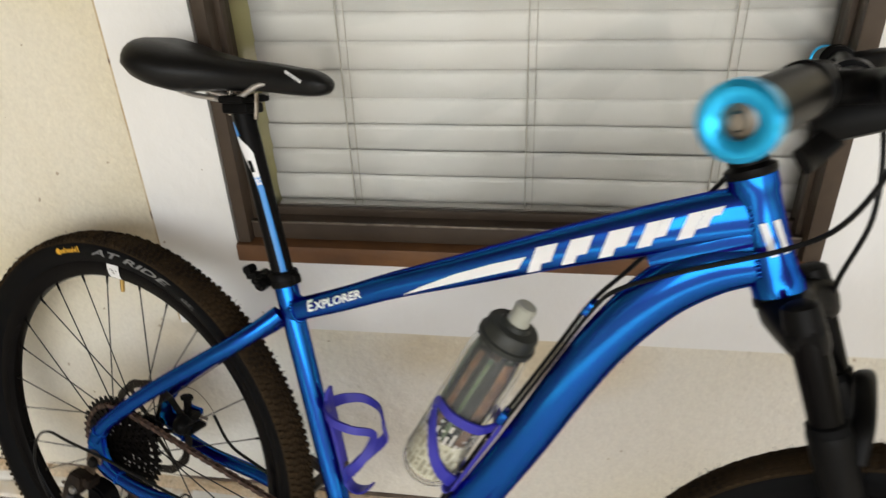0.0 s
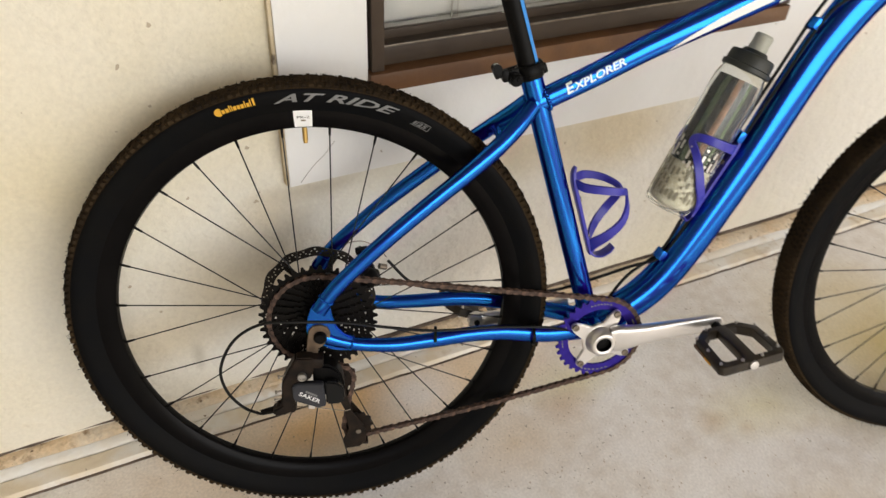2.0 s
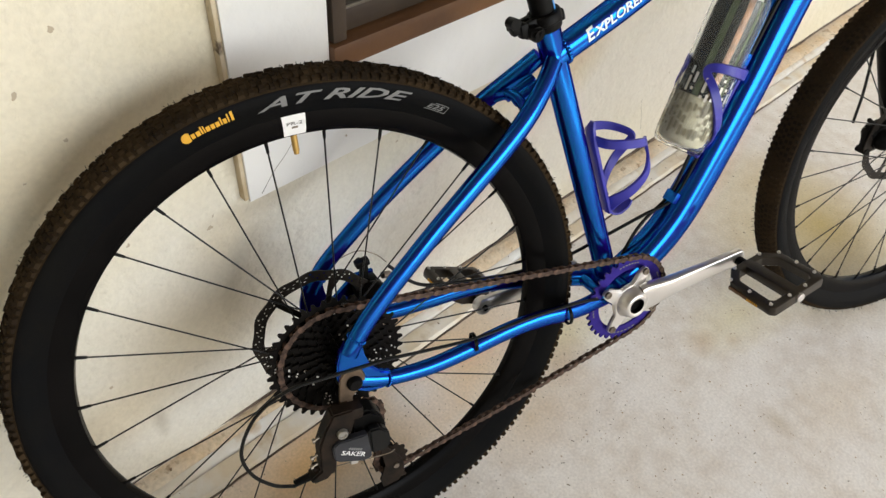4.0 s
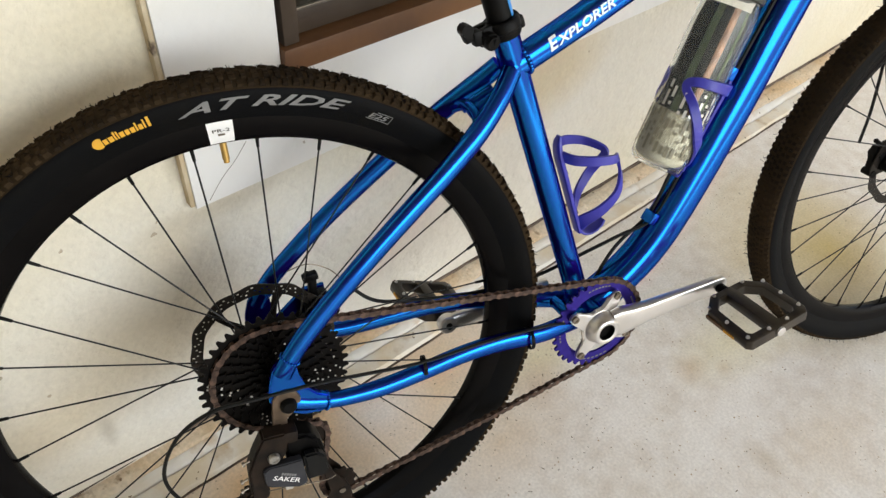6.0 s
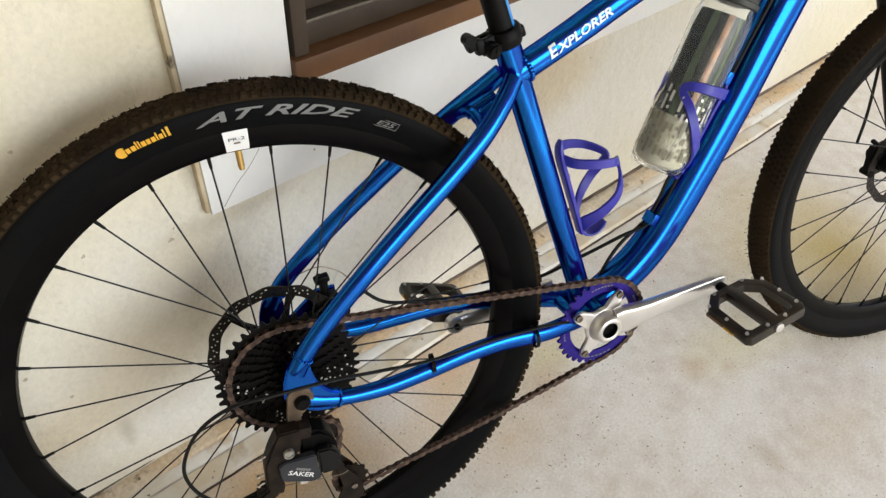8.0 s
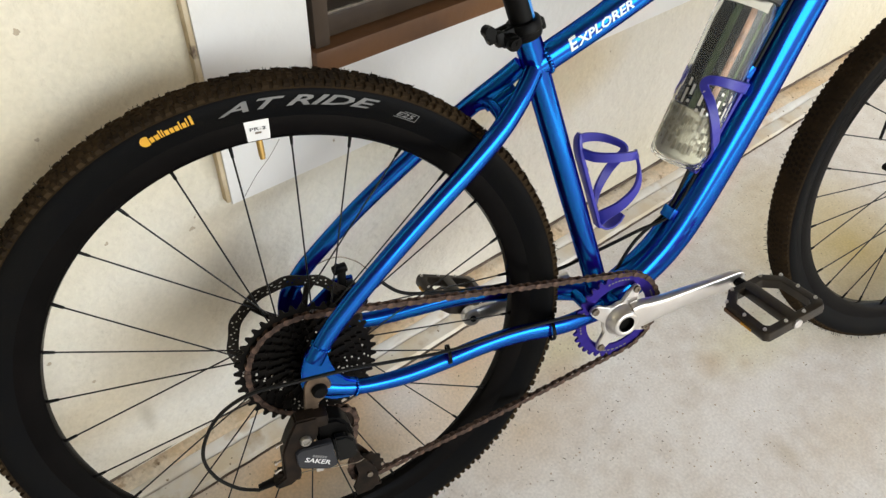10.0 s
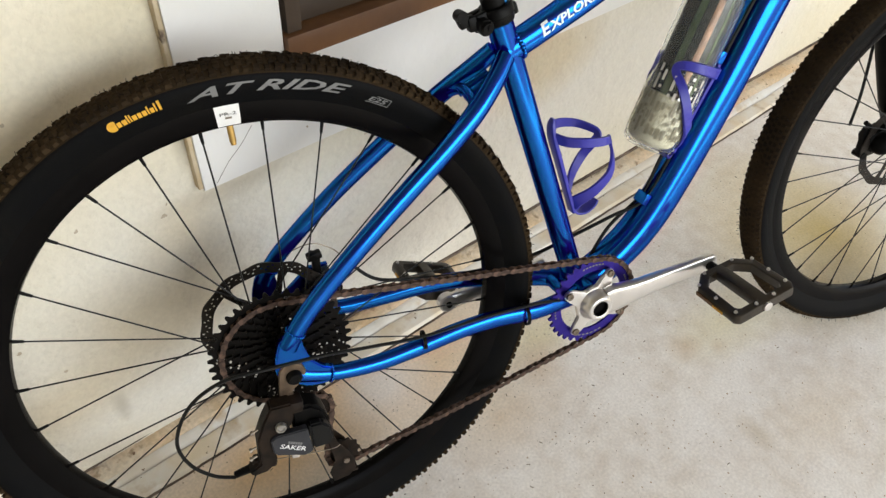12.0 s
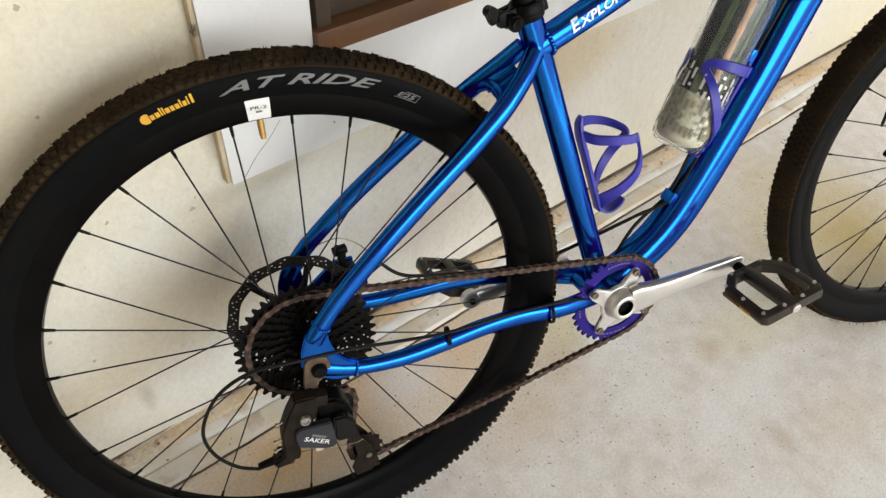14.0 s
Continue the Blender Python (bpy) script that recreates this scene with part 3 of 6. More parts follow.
def blind():
    x0, x1, z0, z1 = WIN
    b = new("venetian_blind")
    tagged(b, "closed pale grey venetian blind with slightly bent slats", "blind")
    a, c = x0 + 0.052, x1 - 0.021
    kinds = []
    for k in range(3):
        bm = bmesh.new()
        n, rows = 16, []
        for i in range(n + 1):
            x = a + (c - a) * i / n
            sag = 0.0022 * noise.noise(Vector((x * 5, k * 7.1, 0)))
            ring = []
            for j in range(7):
                s = j / 6 - 0.5
                ring.append(bm.verts.new((x, 0.004 * (1 - 4 * s * s) * -1 + s * 0.012, s * 0.050 + sag)))
            rows.append(ring)
        for p, q in zip(rows, rows[1:]):
            for j in range(6):
                bm.faces.new((p[j], p[j + 1], q[j + 1], q[j]))
        bmesh.ops.recalc_face_normals(bm, faces=bm.faces[:])
        bmesh.ops.solidify(bm, geom=bm.faces[:], thickness=0.0008)
        for f in bm.faces:
            f.smooth = True
        d = bpy.data.meshes.new("slat")
        bm.to_mesh(d)
        bm.free()
        d.materials.append(M_SLAT)
        kinds.append(d)
    rnd = random.Random(5)
    z = z0 + 0.094
    while z < z1 - 0.03:
        put("slat", kinds[rnd.randrange(3)], b, m=pose(0, 0.276 + rnd.uniform(-0.002, 0.002), z, 21 + rnd.uniform(-4, 4), rnd.uniform(-0.12, 0.12), 0))
        z += 0.0445
    part("bottom_bar", span(bmesh.new(), (a, 0.262, z0 + 0.058), (c, 0.288, z0 + 0.068), 0.003), M_SLAT, b)
    for f in (0.16, 0.50, 0.84):
        x = a + (c - a) * f
        part("ladder_cord", rod(bmesh.new(), (x, 0.2655, z0 + 0.062), (x, 0.2655, z1 - 0.01), 0.0014, 6), M_CORD, b)
        part("ladder_cord", rod(bmesh.new(), (x + 0.012, 0.2668, z0 + 0.062), (x + 0.012, 0.2668, z1 - 0.01), 0.0008, 6), M_CORD, b)


blind()


def grit():
    """Crumbs, dry stalks and sand grains on the floor and along the foot of the wall."""
    rnd = random.Random(21)
    verts, faces = [], []
    for k in range(1050):
        x, y = rnd.uniform(-0.7, 2.6), -0.9 + 1.02 * rnd.random() ** 0.7
        if k % 3 == 0:
            x, y = rnd.gauss(0.36, 0.16), rnd.gauss(-0.12, 0.09)
        if y > 0.088 - 0.026 * (x - 0.3):
            continue
        r = rnd.choice((0.0003, 0.0004, 0.0004, 0.0005, 0.0006, 0.0009))
        ln = r * rnd.choice((1, 1.3, 1.6, 1.8, 3.5))
        a = rnd.uniform(0, math.pi)
        i = len(verts)
        u, v = Vector((math.cos(a), math.sin(a), 0)), Vector((-math.sin(a), math.cos(a), 0))
        c = Vector((x, y, 0))
        verts += [c - u * ln - v * r, c + u * ln - v * r * 0.7, c + u * ln * 0.8 + v * r, c - u * ln * 0.9 + v * r * 0.8, c + Vector((0, 0, r * 1.1))]
        faces += [(i, i + 1, i + 4), (i + 1, i + 2, i + 4), (i + 2, i + 3, i + 4), (i + 3, i, i + 4)]
    d = bpy.data.meshes.new("grit")
    d.from_pydata(verts, [], faces)
    d.materials.append(shader("dark_grit", (0.10, 0.075, 0.05), 0.95, second=(0.24, 0.19, 0.13), scale=70.0))
    return tagged(new("grit", d), "scattered dark grit and dry crumbs on concrete", "debris", kind="stuff")


grit()

# ---- the bicycle: x forward, y to its left, z up in its own leaning plane, the rear axle at the origin ----
BIKE = Matrix(((0.94867, 0.30522, 0.08276, -0.0051), (-0.31618, 0.92063, 0.22905, -0.0057), (-0.00628, -0.24346, 0.96989, 0.3461), (0, 0, 0, 1)))
bike = new("bicycle")
bike.matrix_basis = BIKE
tagged(bike, "metallic blue hardtail mountain bike leaning on the wall by its handlebar", "bicycle")

BB = Vector((0.4375, 0.0, -0.0557))
TYRE_R, NIP_R = 0.357, 0.286
SIDE = [(0.3085, 0.0125), (0.316, 0.0165), (0.324, 0.0215), (0.333, 0.0252), (0.341, 0.0256), (0.347, 0.0232), (0.351, 0.0170), (0.3535, 0.0080), (0.354, 0.0)]


def tyre_side(r):
    return interp(r, SIDE)


def on_tyre(bm, r0, start, parent, name, material, label=""):
    """Lays flat lettering on the drive side of a tyre, from the angle start on, clockwise."""
    cut_fine(bm, 0.006)
    for v in bm.verts:
        r = r0 + v.co.y
        v.co = polar(r, start - math.degrees(v.co.x / r0), -tyre_side(r) - 0.0007)
    return part(name, bm, material, parent, label)


def tyre_mesh():
    bm = bmesh.new()
    return lathe(bm, [(r, y) for r, y in SIDE] + [(r, -y) for r, y in SIDE[-2::-1]] + [(0.312, -0.008), (0.312, 0.008)], 144)


def tread_mesh(seed, tall=1.0):
    """Small square knobs in rows; the outer rows hang over the shoulder."""
    verts, faces = [], []
    rnd = random.Random(seed)
    count = 208
    rows = ((0.0222, 0.3488, 0.0038, 0.0034), (0.0150, 0.3524, 0.0035, 0.0027), (0.0075, 0.3545, 0.0034, 0.0023), (0.0, 0.3552, 0.0034, 0.0016))
    for y0, r0, wide, high in rows:
        for sgn in ((1, -1) if y0 else (1,)):
            for k in range(count):
                a = 2 * math.pi * (k + (0.5 if int(y0 * 1000) % 2 else 0)) / count
                lean = y0 / 0.030
                out = Vector((math.cos(a), sgn * lean * 0.9, math.sin(a))).normalized()
                tan = Vector((-math.sin(a), 0, math.cos(a)))
                lat = tan.cross(out)
                c = Vector((r0 * math.cos(a), sgn * y0, r0 * math.sin(a)))
                h = high * tall * rnd.uniform(0.85, 1.1) * (1.0 if k % 2 else 0.6)
                lng = 0.0033 + 0.0007 * ((k + int(y0 * 1000)) % 2)
                i = len(verts)
                for top in (0, 1):
                    s = 1.0 if not top else 0.7
                    for du, dv in ((-1, -1), (1, -1), (1, 1), (-1, 1)):
                        verts.append(c + tan * (du * lng * s) + lat * (dv * wide * s) + out * (h if top else -0.0025))
                faces += [(i + 4, i + 5, i + 6, i + 7)] + [(i + q, i + (q + 1) % 4, i + 4 + (q + 1) % 4, i + 4 + q) for q in range(4)]
    d = bpy.data.meshes.new("tread")
    d.from_pydata(verts, [], faces)
    d.materials.append(M_TREAD)
    return d


def hairs(seed):
    """Fine rubber hairs that stand off a new tread."""
    bm = bmesh.new()
    rnd = random.Random(seed)
    for k in range(900):
        a = rnd.uniform(0, 360)
        y = rnd.choice((-1, 1)) * rnd.uniform(0.0, 0.025)
        r = 0.355 - abs(y) * 0.2
        p = polar(r, a, y)
        q = polar(r + rnd.uniform(0.002, 0.005), a + rnd.uniform(-0.6, 0.6), y * 1.15)
        rod(bm, p, q, 0.00035, 3)
    return bm


RIM = [(0.3145, 0.0125), (0.3165, 0.0138), (0.3150, 0.0148), (0.3060, 0.0146), (0.2940, 0.0118), (0.2880, 0.0075), (0.2860, 0.0)]
NIPPLE = None
KNOBS, WORN_KNOBS = tread_mesh(3), tread_mesh(4, 0.3)
TYRE = None


def wheel(name, m, label, flange, phase, drive, spokes):
    """A wheel about its own axle: tyre, tread, rim, hub and crossed spokes."""
    global NIPPLE, TYRE
    w = new(name)
    w.parent, w.matrix_basis = bike, m
    tagged(w, label)
    if TYRE is None:
        t = part("tyre", tyre_mesh(), M_RUBBER, w, "black rubber tyre with a dusty brown tread", smooth=60)
        TYRE = t.data
    else:
        put("tyre", TYRE, w, "black rubber tyre with a dusty brown tread")
    part("tread_band", lathe(bmesh.new(), [(0.3440, 0.0252), (0.3490, 0.0218), (0.3522, 0.0155), (0.3545, 0.0075), (0.3550, 0.0), (0.3545, -0.0075), (0.3522, -0.0155), (0.3490, -0.0218), (0.3440, -0.0252), (0.343, 0.0)], 144), M_GROOVE, w, "dark tread base", smooth=60)
    tagged(part("hairs", hairs(7 if drive else 8), M_RUBBER, w, "fine rubber hairs on the tread", smooth=0), kind="stuff")
    tagged(put("tread", KNOBS if drive else WORN_KNOBS, w, "small dusty brown tread knobs"), kind="stuff")
    part("rim", lathe(bmesh.new(), RIM + [(r, -y) for r, y in RIM[-2::-1]] + [(0.310, -0.0118), (0.310, 0.0118)], 144), M_RIM, w, "plain black deep rim", smooth=30)
    for y in (-1, 1):
        bm = lathe(bmesh.new(), [(0.3152, y * 0.0150), (0.3172, y * 0.0163), (0.3186, y * 0.0180), (0.3170, y * 0.0148)], 144)
        part("bead_line", bm, M_RUBBER, w)
    bm = bmesh.new()
    lathe(bm, [(0.0, -0.060), (0.008, -0.060), (0.009, flange[0] - 0.012), (0.016, flange[0] - 0.008), (0.024, flange[0] - 0.0025), (0.0265, flange[0] - 0.0015), (0.0265, flange[0] + 0.0015), (0.019, flange[0] + 0.004),
               (0.013, 0.0), (0.019, flange[1] - 0.004), (0.0265, flange[1] - 0.0015), (0.0265, flange[1] + 0.0015), (0.024, flange[1] + 0.003), (0.016, flange[1] + 0.008), (0.009, 0.060), (0.0, 0.060)], 32, closed=False)
    part("hub", bm, M_BLACK, w, "black hub shell")
    if NIPPLE is None:
        bm = rod(bmesh.new(), (0, 0, 0), (-0.013, 0, 0), 0.0021, 8, 0.0017)
        NIPPLE = part("nipple", bm, M_BLACK, None).data
        bpy.data.objects.remove([o for o in scene.collection.objects if o.name == "nipple"][0])
    for k in range(spokes):
        a = phase + 360 / spokes * k
        near = k % 2 == 1
        lead = 1 if k % 4 in (0, 3) else -1
        y = flange[0] if near else flange[1]
        foot = polar(0.0235, a + lead * 62, y + (0.0018 if lead > 0 else -0.0018))
        tip = polar(NIP_R + 0.002, a, -0.002 if near else 0.002)
        part("spoke", rod(bmesh.new(), foot, tip, 0.00105, 6), M_SPOKE, w, smooth=80)
        d = (tip - foot).normalized()
        put("nipple", NIPPLE, w, m=Matrix.Translation(tip) @ d.to_track_quat("X", "Z").to_matrix().to_4x4())
    return w


rear = wheel("rear_wheel", Matrix(), "rear wheel with a black deep rim and dusty tyre", (-0.020, 0.032), 109.57, True, 28)
STEER_TOP, STEER_DIR = Vector((0.8565, 0, 0.5890)), Vector((0.3907, 0, -0.9205))
STEER = Matrix.Translation(STEER_TOP) @ Matrix.Rotation(radians(4.72), 4, STEER_DIR) @ Matrix.Translation(-STEER_TOP)
FRONT = STEER.inverted() @ Vector((1.1378, 0.0, 0.0103))
front = wheel("front_wheel", STEER @ Matrix.Translation(FRONT), "front wheel turned slightly, with a black deep rim", (-0.030, 0.024), 1.53, False, 32)

# lettering on the rear tyre, sticker and valve
on_tyre(written("AT RIDE", 0.1640, 0.0116, 0.42, 0.022), 0.3262, 97.0, rear, "lettering", M_GREY_PRINT, "pale grey printed letters")
on_tyre(written("E25", 0.0215, 0.0058, 0.3, 0.02), 0.3262, 64.3, rear, "lettering", M_GREY_PRINT, "small grey printed letters")
on_tyre(shapes([[(0.0, 0), (0.0265, 0), (0.0265, 0.0007), (0.0, 0.0007)], [(0.010, 0.0085), (0.0275, 0.0085), (0.0275, 0.0092), (0.010, 0.0092)], [(0.0258, 0.0008), (0.0265, 0.0008), (0.0275, 0.0084), (0.0268, 0.0084)]]),
        0.3245, 64.7, rear, "print_frame", M_GREY_PRINT)
ring = [[(0.0055 + 0.0055 * math.cos(radians(a)), 0.0055 + 0.0055 * math.sin(radians(a))) for a in range(50, 320, 18)]
        + [(0.0055 + 0.0033 * math.cos(radians(a)), 0.0055 + 0.0033 * math.sin(radians(a))) for a in range(310, 40, -18)]]
bars, x = [], 0.0095
for wd, ht, gap in ((0.0038, 0.0055, 0.0012), (0.0042, 0.0055, 0.0010), (0.0016, 0.0085, 0.0010), (0.0014, 0.0078, 0.0010), (0.0040, 0.0055, 0.0011), (0.0036, 0.0055, 0.0011),
                    (0.0040, 0.0055, 0.0010), (0.0016, 0.0085, 0.0010), (0.0036, 0.0055, 0.0010), (0.0015, 0.0090, 0.0020), (0.0026, 0.0100, 0.0)):
    bars.append([(x, 0.0018), (x + wd, 0.0018), (x + wd, 0.0018 + ht), (x, 0.0018 + ht)])
    x += wd + gap
for o in ring + bars:
    on_tyre(shapes([o]), 0.3275, 110.2, rear, "maker_mark", M_AMBER, "amber printed mark")
bm = bmesh.new()
cells = []
for i in range(7):
    for j in range(5):
        cells.append([bm.verts.new(polar(r, 93.0 - 4.6 * i / 6, -interp(r, [(0.288, 0.0078), (0.294, 0.0120), (0.306, 0.0148), (0.316, 0.0150)]) - 0.0007)) for r in (0.2895 + 0.0235 * j / 4,)][0])
for i in range(6):
    for j in range(4):
        bm.faces.new((cells[i * 5 + j], cells[i * 5 + j + 1], cells[i * 5 + j + 6], cells[i * 5 + j + 5]))
part("sticker", bm, M_WHITE, rear, "white rim sticker")


def on_rim(bm, r0, start, name, material):
    cut_fine(bm, 0.004)
    for v in bm.verts:
        r = r0 + v.co.y
        v.co = polar(r, start - math.degrees(v.co.x / r0), -interp(r, [(0.288, 0.0078), (0.294, 0.0120), (0.306, 0.0148), (0.316, 0.0150)]) - 0.0013)
    return part(name, bm, material, rear)


on_rim(written("PR-2", 0.0165, 0.0036), 0.3022, 92.2, "lettering", M_BLACK)
on_rim(shapes([[(0, 0), (0.0065, 0), (0.0065, 0.0022), (0, 0.0022)]]), 0.2982, 91.3, "sticker_bar", M_STEEL)
bm = rod(bmesh.new(), polar(0.2865, 90.6, 0), polar(0.268, 90.6, 0), 0.0036, 12)
rod(bm, polar(0.2690, 90.6, 0), polar(0.2645, 90.6, 0), 0.0030, 12)
part("valve", bm, M_BRASS, rear, "brass valve stem")

# ---- tubes of the bicycle ----
TOP_TUBE = [(0.318, 0, 0.3120, 0.0158, 0.0150), (0.400, 0, 0.3495, 0.0165, 0.0155), (0.478, 0, 0.3880, 0.0175, 0.0165), (0.580, 0, 0.4335, 0.0192, 0.0190), (0.685, 0, 0.4810, 0.0204, 0.0222),
            (0.770, 0, 0.5167, 0.0205, 0.0255), (0.840, 0, 0.5440, 0.0195, 0.0278), (0.876, 0, 0.5560, 0.0190, 0.0285)]
DOWN_TUBE = [(0.443, 0, -0.0545, 0.0260, 0.0215), (0.488, 0, -0.0310, 0.0260, 0.0240), (0.541, 0, 0.0125, 0.0255, 0.0255), (0.588, 0, 0.0790, 0.0250, 0.0262), (0.660, 0, 0.2130, 0.0245, 0.0265),
             (0.711, 0, 0.3200, 0.0240, 0.0268), (0.749, 0, 0.3920, 0.0235, 0.0275), (0.792, 0, 0.4520, 0.0230, 0.0285), (0.836, 0, 0.4890, 0.0215, 0.0275), (0.884, 0, 0.5090, 0.0190, 0.0220)]
SEAT_TUBE = [(0.4355, 0, -0.0450, 0.0158, 0.0158), (0.3105, 0, 0.3500, 0.0158, 0.0158)]
POST_DIR = Vector((-0.3025, 0, 0.9531))

part("top_tube", sweep(bmesh.new(), spline(TOP_TUBE, 8), 28, 2.8), M_BLUE, bike, "glossy metallic blue top tube")
part("down_tube", sweep(bmesh.new(), spline(DOWN_TUBE, 10), 32, 2.5), M_BLUE, bike, "curved glossy metallic blue down tube")
part("seat_tube", sweep(bmesh.new(), spline(SEAT_TUBE, 4), 28), M_BLUE, bike)
bm = bmesh.new()
up = -STEER_DIR
a, b = STEER_TOP + STEER_DIR * 0.118, STEER_TOP
rows = [(*(a + up * 0.118 * s), w, w) for s, w in ((0, 0.0245), (0.10, 0.0245), (0.16, 0.0222), (0.5, 0.0205), (0.84, 0.0218), (0.90, 0.0238), (1.0, 0.0238))]
part("head_tube", sweep(bm, rows, 32), M_BLUE, bike)
# gusset that joins the two tubes behind the head
bm = sweep(bmesh.new(), spline([(0.778, 0, 0.487, 0.0135, 0.012), (0.815, 0, 0.508, 0.0165, 0.026), (0.850, 0, 0.528, 0.0175, 0.030), (0.880, 0, 0.538, 0.0175, 0.030)], 5), 20, 2.6)
part("gusset", bm, M_BLUE, bike)


def weld(name_at, centre, axis, rx, ry, n=26, size=0.0024):
    """A bead of small overlapping ripples round a joint."""
    q = Vector(axis).normalized().to_track_quat("Z", "Y").to_matrix().to_4x4()
    bm = bmesh.new()
    for k in range(n):
        w = 2 * math.pi * k / n
        p = Matrix.Translation(centre) @ q @ Vector((rx * math.cos(w), ry * math.sin(w), 0))
        bmesh.ops.create_icosphere(bm, subdivisions=2, radius=size, matrix=Matrix.Translation(p))
    return part("weld_bead", bm, M_BLUE, bike, smooth=80)


weld("seat", (0.3335, 0, 0.3195), (0.90, 0, 0.43), 0.0168, 0.0172, 24, 0.0031)
weld("head", (0.8640, 0, 0.5530), (0.93, 0, 0.37), 0.0200, 0.0285, 34)
weld("head_low", (0.8790, 0, 0.5060), (0.93, 0, 0.37), 0.0200, 0.0235, 30)
weld("bottom", (0.4315, 0, -0.0330), (-0.30, 0, 0.95), 0.0168, 0.0168)
for s in (-1, 1):
    weld("stay", (0.0135, s * 0.0725, 0.0575), (0.55, 0, 0.83), 0.0108, 0.0106, 20, 0.0018)
    weld("stay_low", (0.0460, s * 0.0705, -0.0175), (0.95, 0, -0.29), 0.0100, 0.0104, 20, 0.0018)
bm = lathe(bmesh.new(), [(0.0, -0.0365), (0.0215, -0.0365), (0.0222, -0.034), (0.0222, 0.034), (0.0215, 0.0365), (0.0, 0.0365)], 32, closed=False)
part("bottom_bracket_shell", bm, M_BLUE, bike, m=Matrix.Translation(BB))

SEAT_STAY = [(0.002, 0.0730, 0.0400, 0.0095, 0.0115), (0.014, 0.0725, 0.0580, 0.0098, 0.0110), (0.030, 0.0715, 0.0775, 0.0098, 0.0110), (0.060, 0.0690, 0.1060, 0.0098, 0.0112), (0.100, 0.0660, 0.1410, 0.0100, 0.0115),
             (0.136, 0.0625, 0.1700, 0.0100, 0.0118), (0.175, 0.0585, 0.2000, 0.0102, 0.0120), (0.215, 0.0535, 0.2300, 0.0103, 0.0122), (0.255, 0.0445, 0.2605, 0.0105, 0.0124), (0.288, 0.0300, 0.2880, 0.0105, 0.0124), (0.312, 0.0150, 0.3120, 0.0100, 0.0118)]
CHAIN_STAY = [(0.008, 0.0715, -0.0040, 0.0085, 0.0110), (0.030, 0.0710, -0.0125, 0.0088, 0.0100), (0.060, 0.0695, -0.0215, 0.0092, 0.0100), (0.110, 0.0660, -0.0285, 0.0096, 0.0112), (0.166, 0.0620, -0.0275, 0.0098, 0.0119),
              (0.225, 0.0570, -0.0250, 0.0098, 0.0123), (0.280, 0.0520, -0.0290, 0.0098, 0.0127), (0.345, 0.0450, -0.0420, 0.0100, 0.0130), (0.395, 0.0330, -0.0490, 0.0110, 0.0140), (0.428, 0.0230, -0.0530, 0.0120, 0.0150)]
for s in (-1, 1):
    part("seat_stay", sweep(bmesh.new(), spline([(x, s * y, z, a, b) for x, y, z, a, b in SEAT_STAY], 6), 22), M_BLUE, bike)
    part("chain_stay", sweep(bmesh.new(), spline([(x, s * y, z, a, b) for x, y, z, a, b in CHAIN_STAY], 6), 22), M_BLUE, bike)
    bm = plate(bmesh.new(), [(-0.017, 0.010), (-0.014, 0.030), (-0.007, 0.050), (0.006, 0.062), (0.018, 0.056), (0.020, 0.034), (0.026, 0.014), (0.038, 0.000), (0.050, -0.006), (0.050, -0.026), (0.036, -0.027), (0.018, -0.024), (0.002, -0.014), (-0.012, -0.006)],
               -0.0045, 0.009, Matrix.Translation((0, s * 0.0715, 0)))
    bmesh.ops.bevel(bm, geom=bm.edges[:], offset=0.0018, segments=2, affect="EDGES")
    part("dropout", bm, M_BLUE, bike, "blue dropout plate")
bm = sweep(bmesh.new(), spline([(0.262, -0.040, 0.262, 0.006, 0.007), (0.266, -0.018, 0.272, 0.006, 0.007), (0.267, 0.0, 0.275, 0.006, 0.007), (0.266, 0.018, 0.272, 0.006, 0.007), (0.262, 0.040, 0.262, 0.006, 0.007)], 5), 14, side=(1, 0, 0))
part("stay_bridge", bm, M_BLUE, bike)
bm = rod(bmesh.new(), (0.300, -0.008, 0.288), (0.262, -0.010, 0.270), 0.006, 12)
rod(bm, (0.300, 0.008, 0.288), (0.262, 0.010, 0.270), 0.006, 12)
part("bridge_gusset", bm, M_BLUE, bike)
bm = rod(bmesh.new(), (0.408, -0.030, -0.050), (0.408, 0.030, -0.050), 0.009, 12)
part("stay_bridge", bm, M_BLUE, bike)


def tube_at(rows, x):
    """Centre height, half width and half height of a tube at x."""
    return tuple(interp(x, [(r[0], r[k]) for r in rows]) for k in (2, 3, 4))


def on_top_tube(bm, x0, angle, rise, name, material, label=""):
    """Lays flat lettering on the drive side of the top tube; rise counts from its centre line at x0."""
    cut_fine(bm, 0.008)
    c, s = math.cos(radians(angle)), math.sin(radians(angle))
    z0 = tube_at(TOP_TUBE, x0)[0] + rise
    for v in bm.verts:
        x, z = x0 + v.co.x * c - v.co.y * s, z0 + v.co.x * s + v.co.y * c
        zc, w, h = tube_at(TOP_TUBE, x)
        k = min(abs((z - zc) * 0.915) / h, 0.97)
        v.co = Vector((x, -w * (1 - k ** 2.8) ** (1 / 2.8) - 0.0008, z))
    return part(name, bm, material, bike, label)


on_top_tube(written("E", 0.0125, 0.0150, 0.2, 0.03), 0.3605, 26.6, -0.0045, "lettering", M_WHITE, "white printed letter")
on_top_tube(written("XPLORER", 0.0800, 0.0112, 0.2, 0.03), 0.3702, 26.6, -0.0040, "lettering", M_WHITE, "white printed letters")
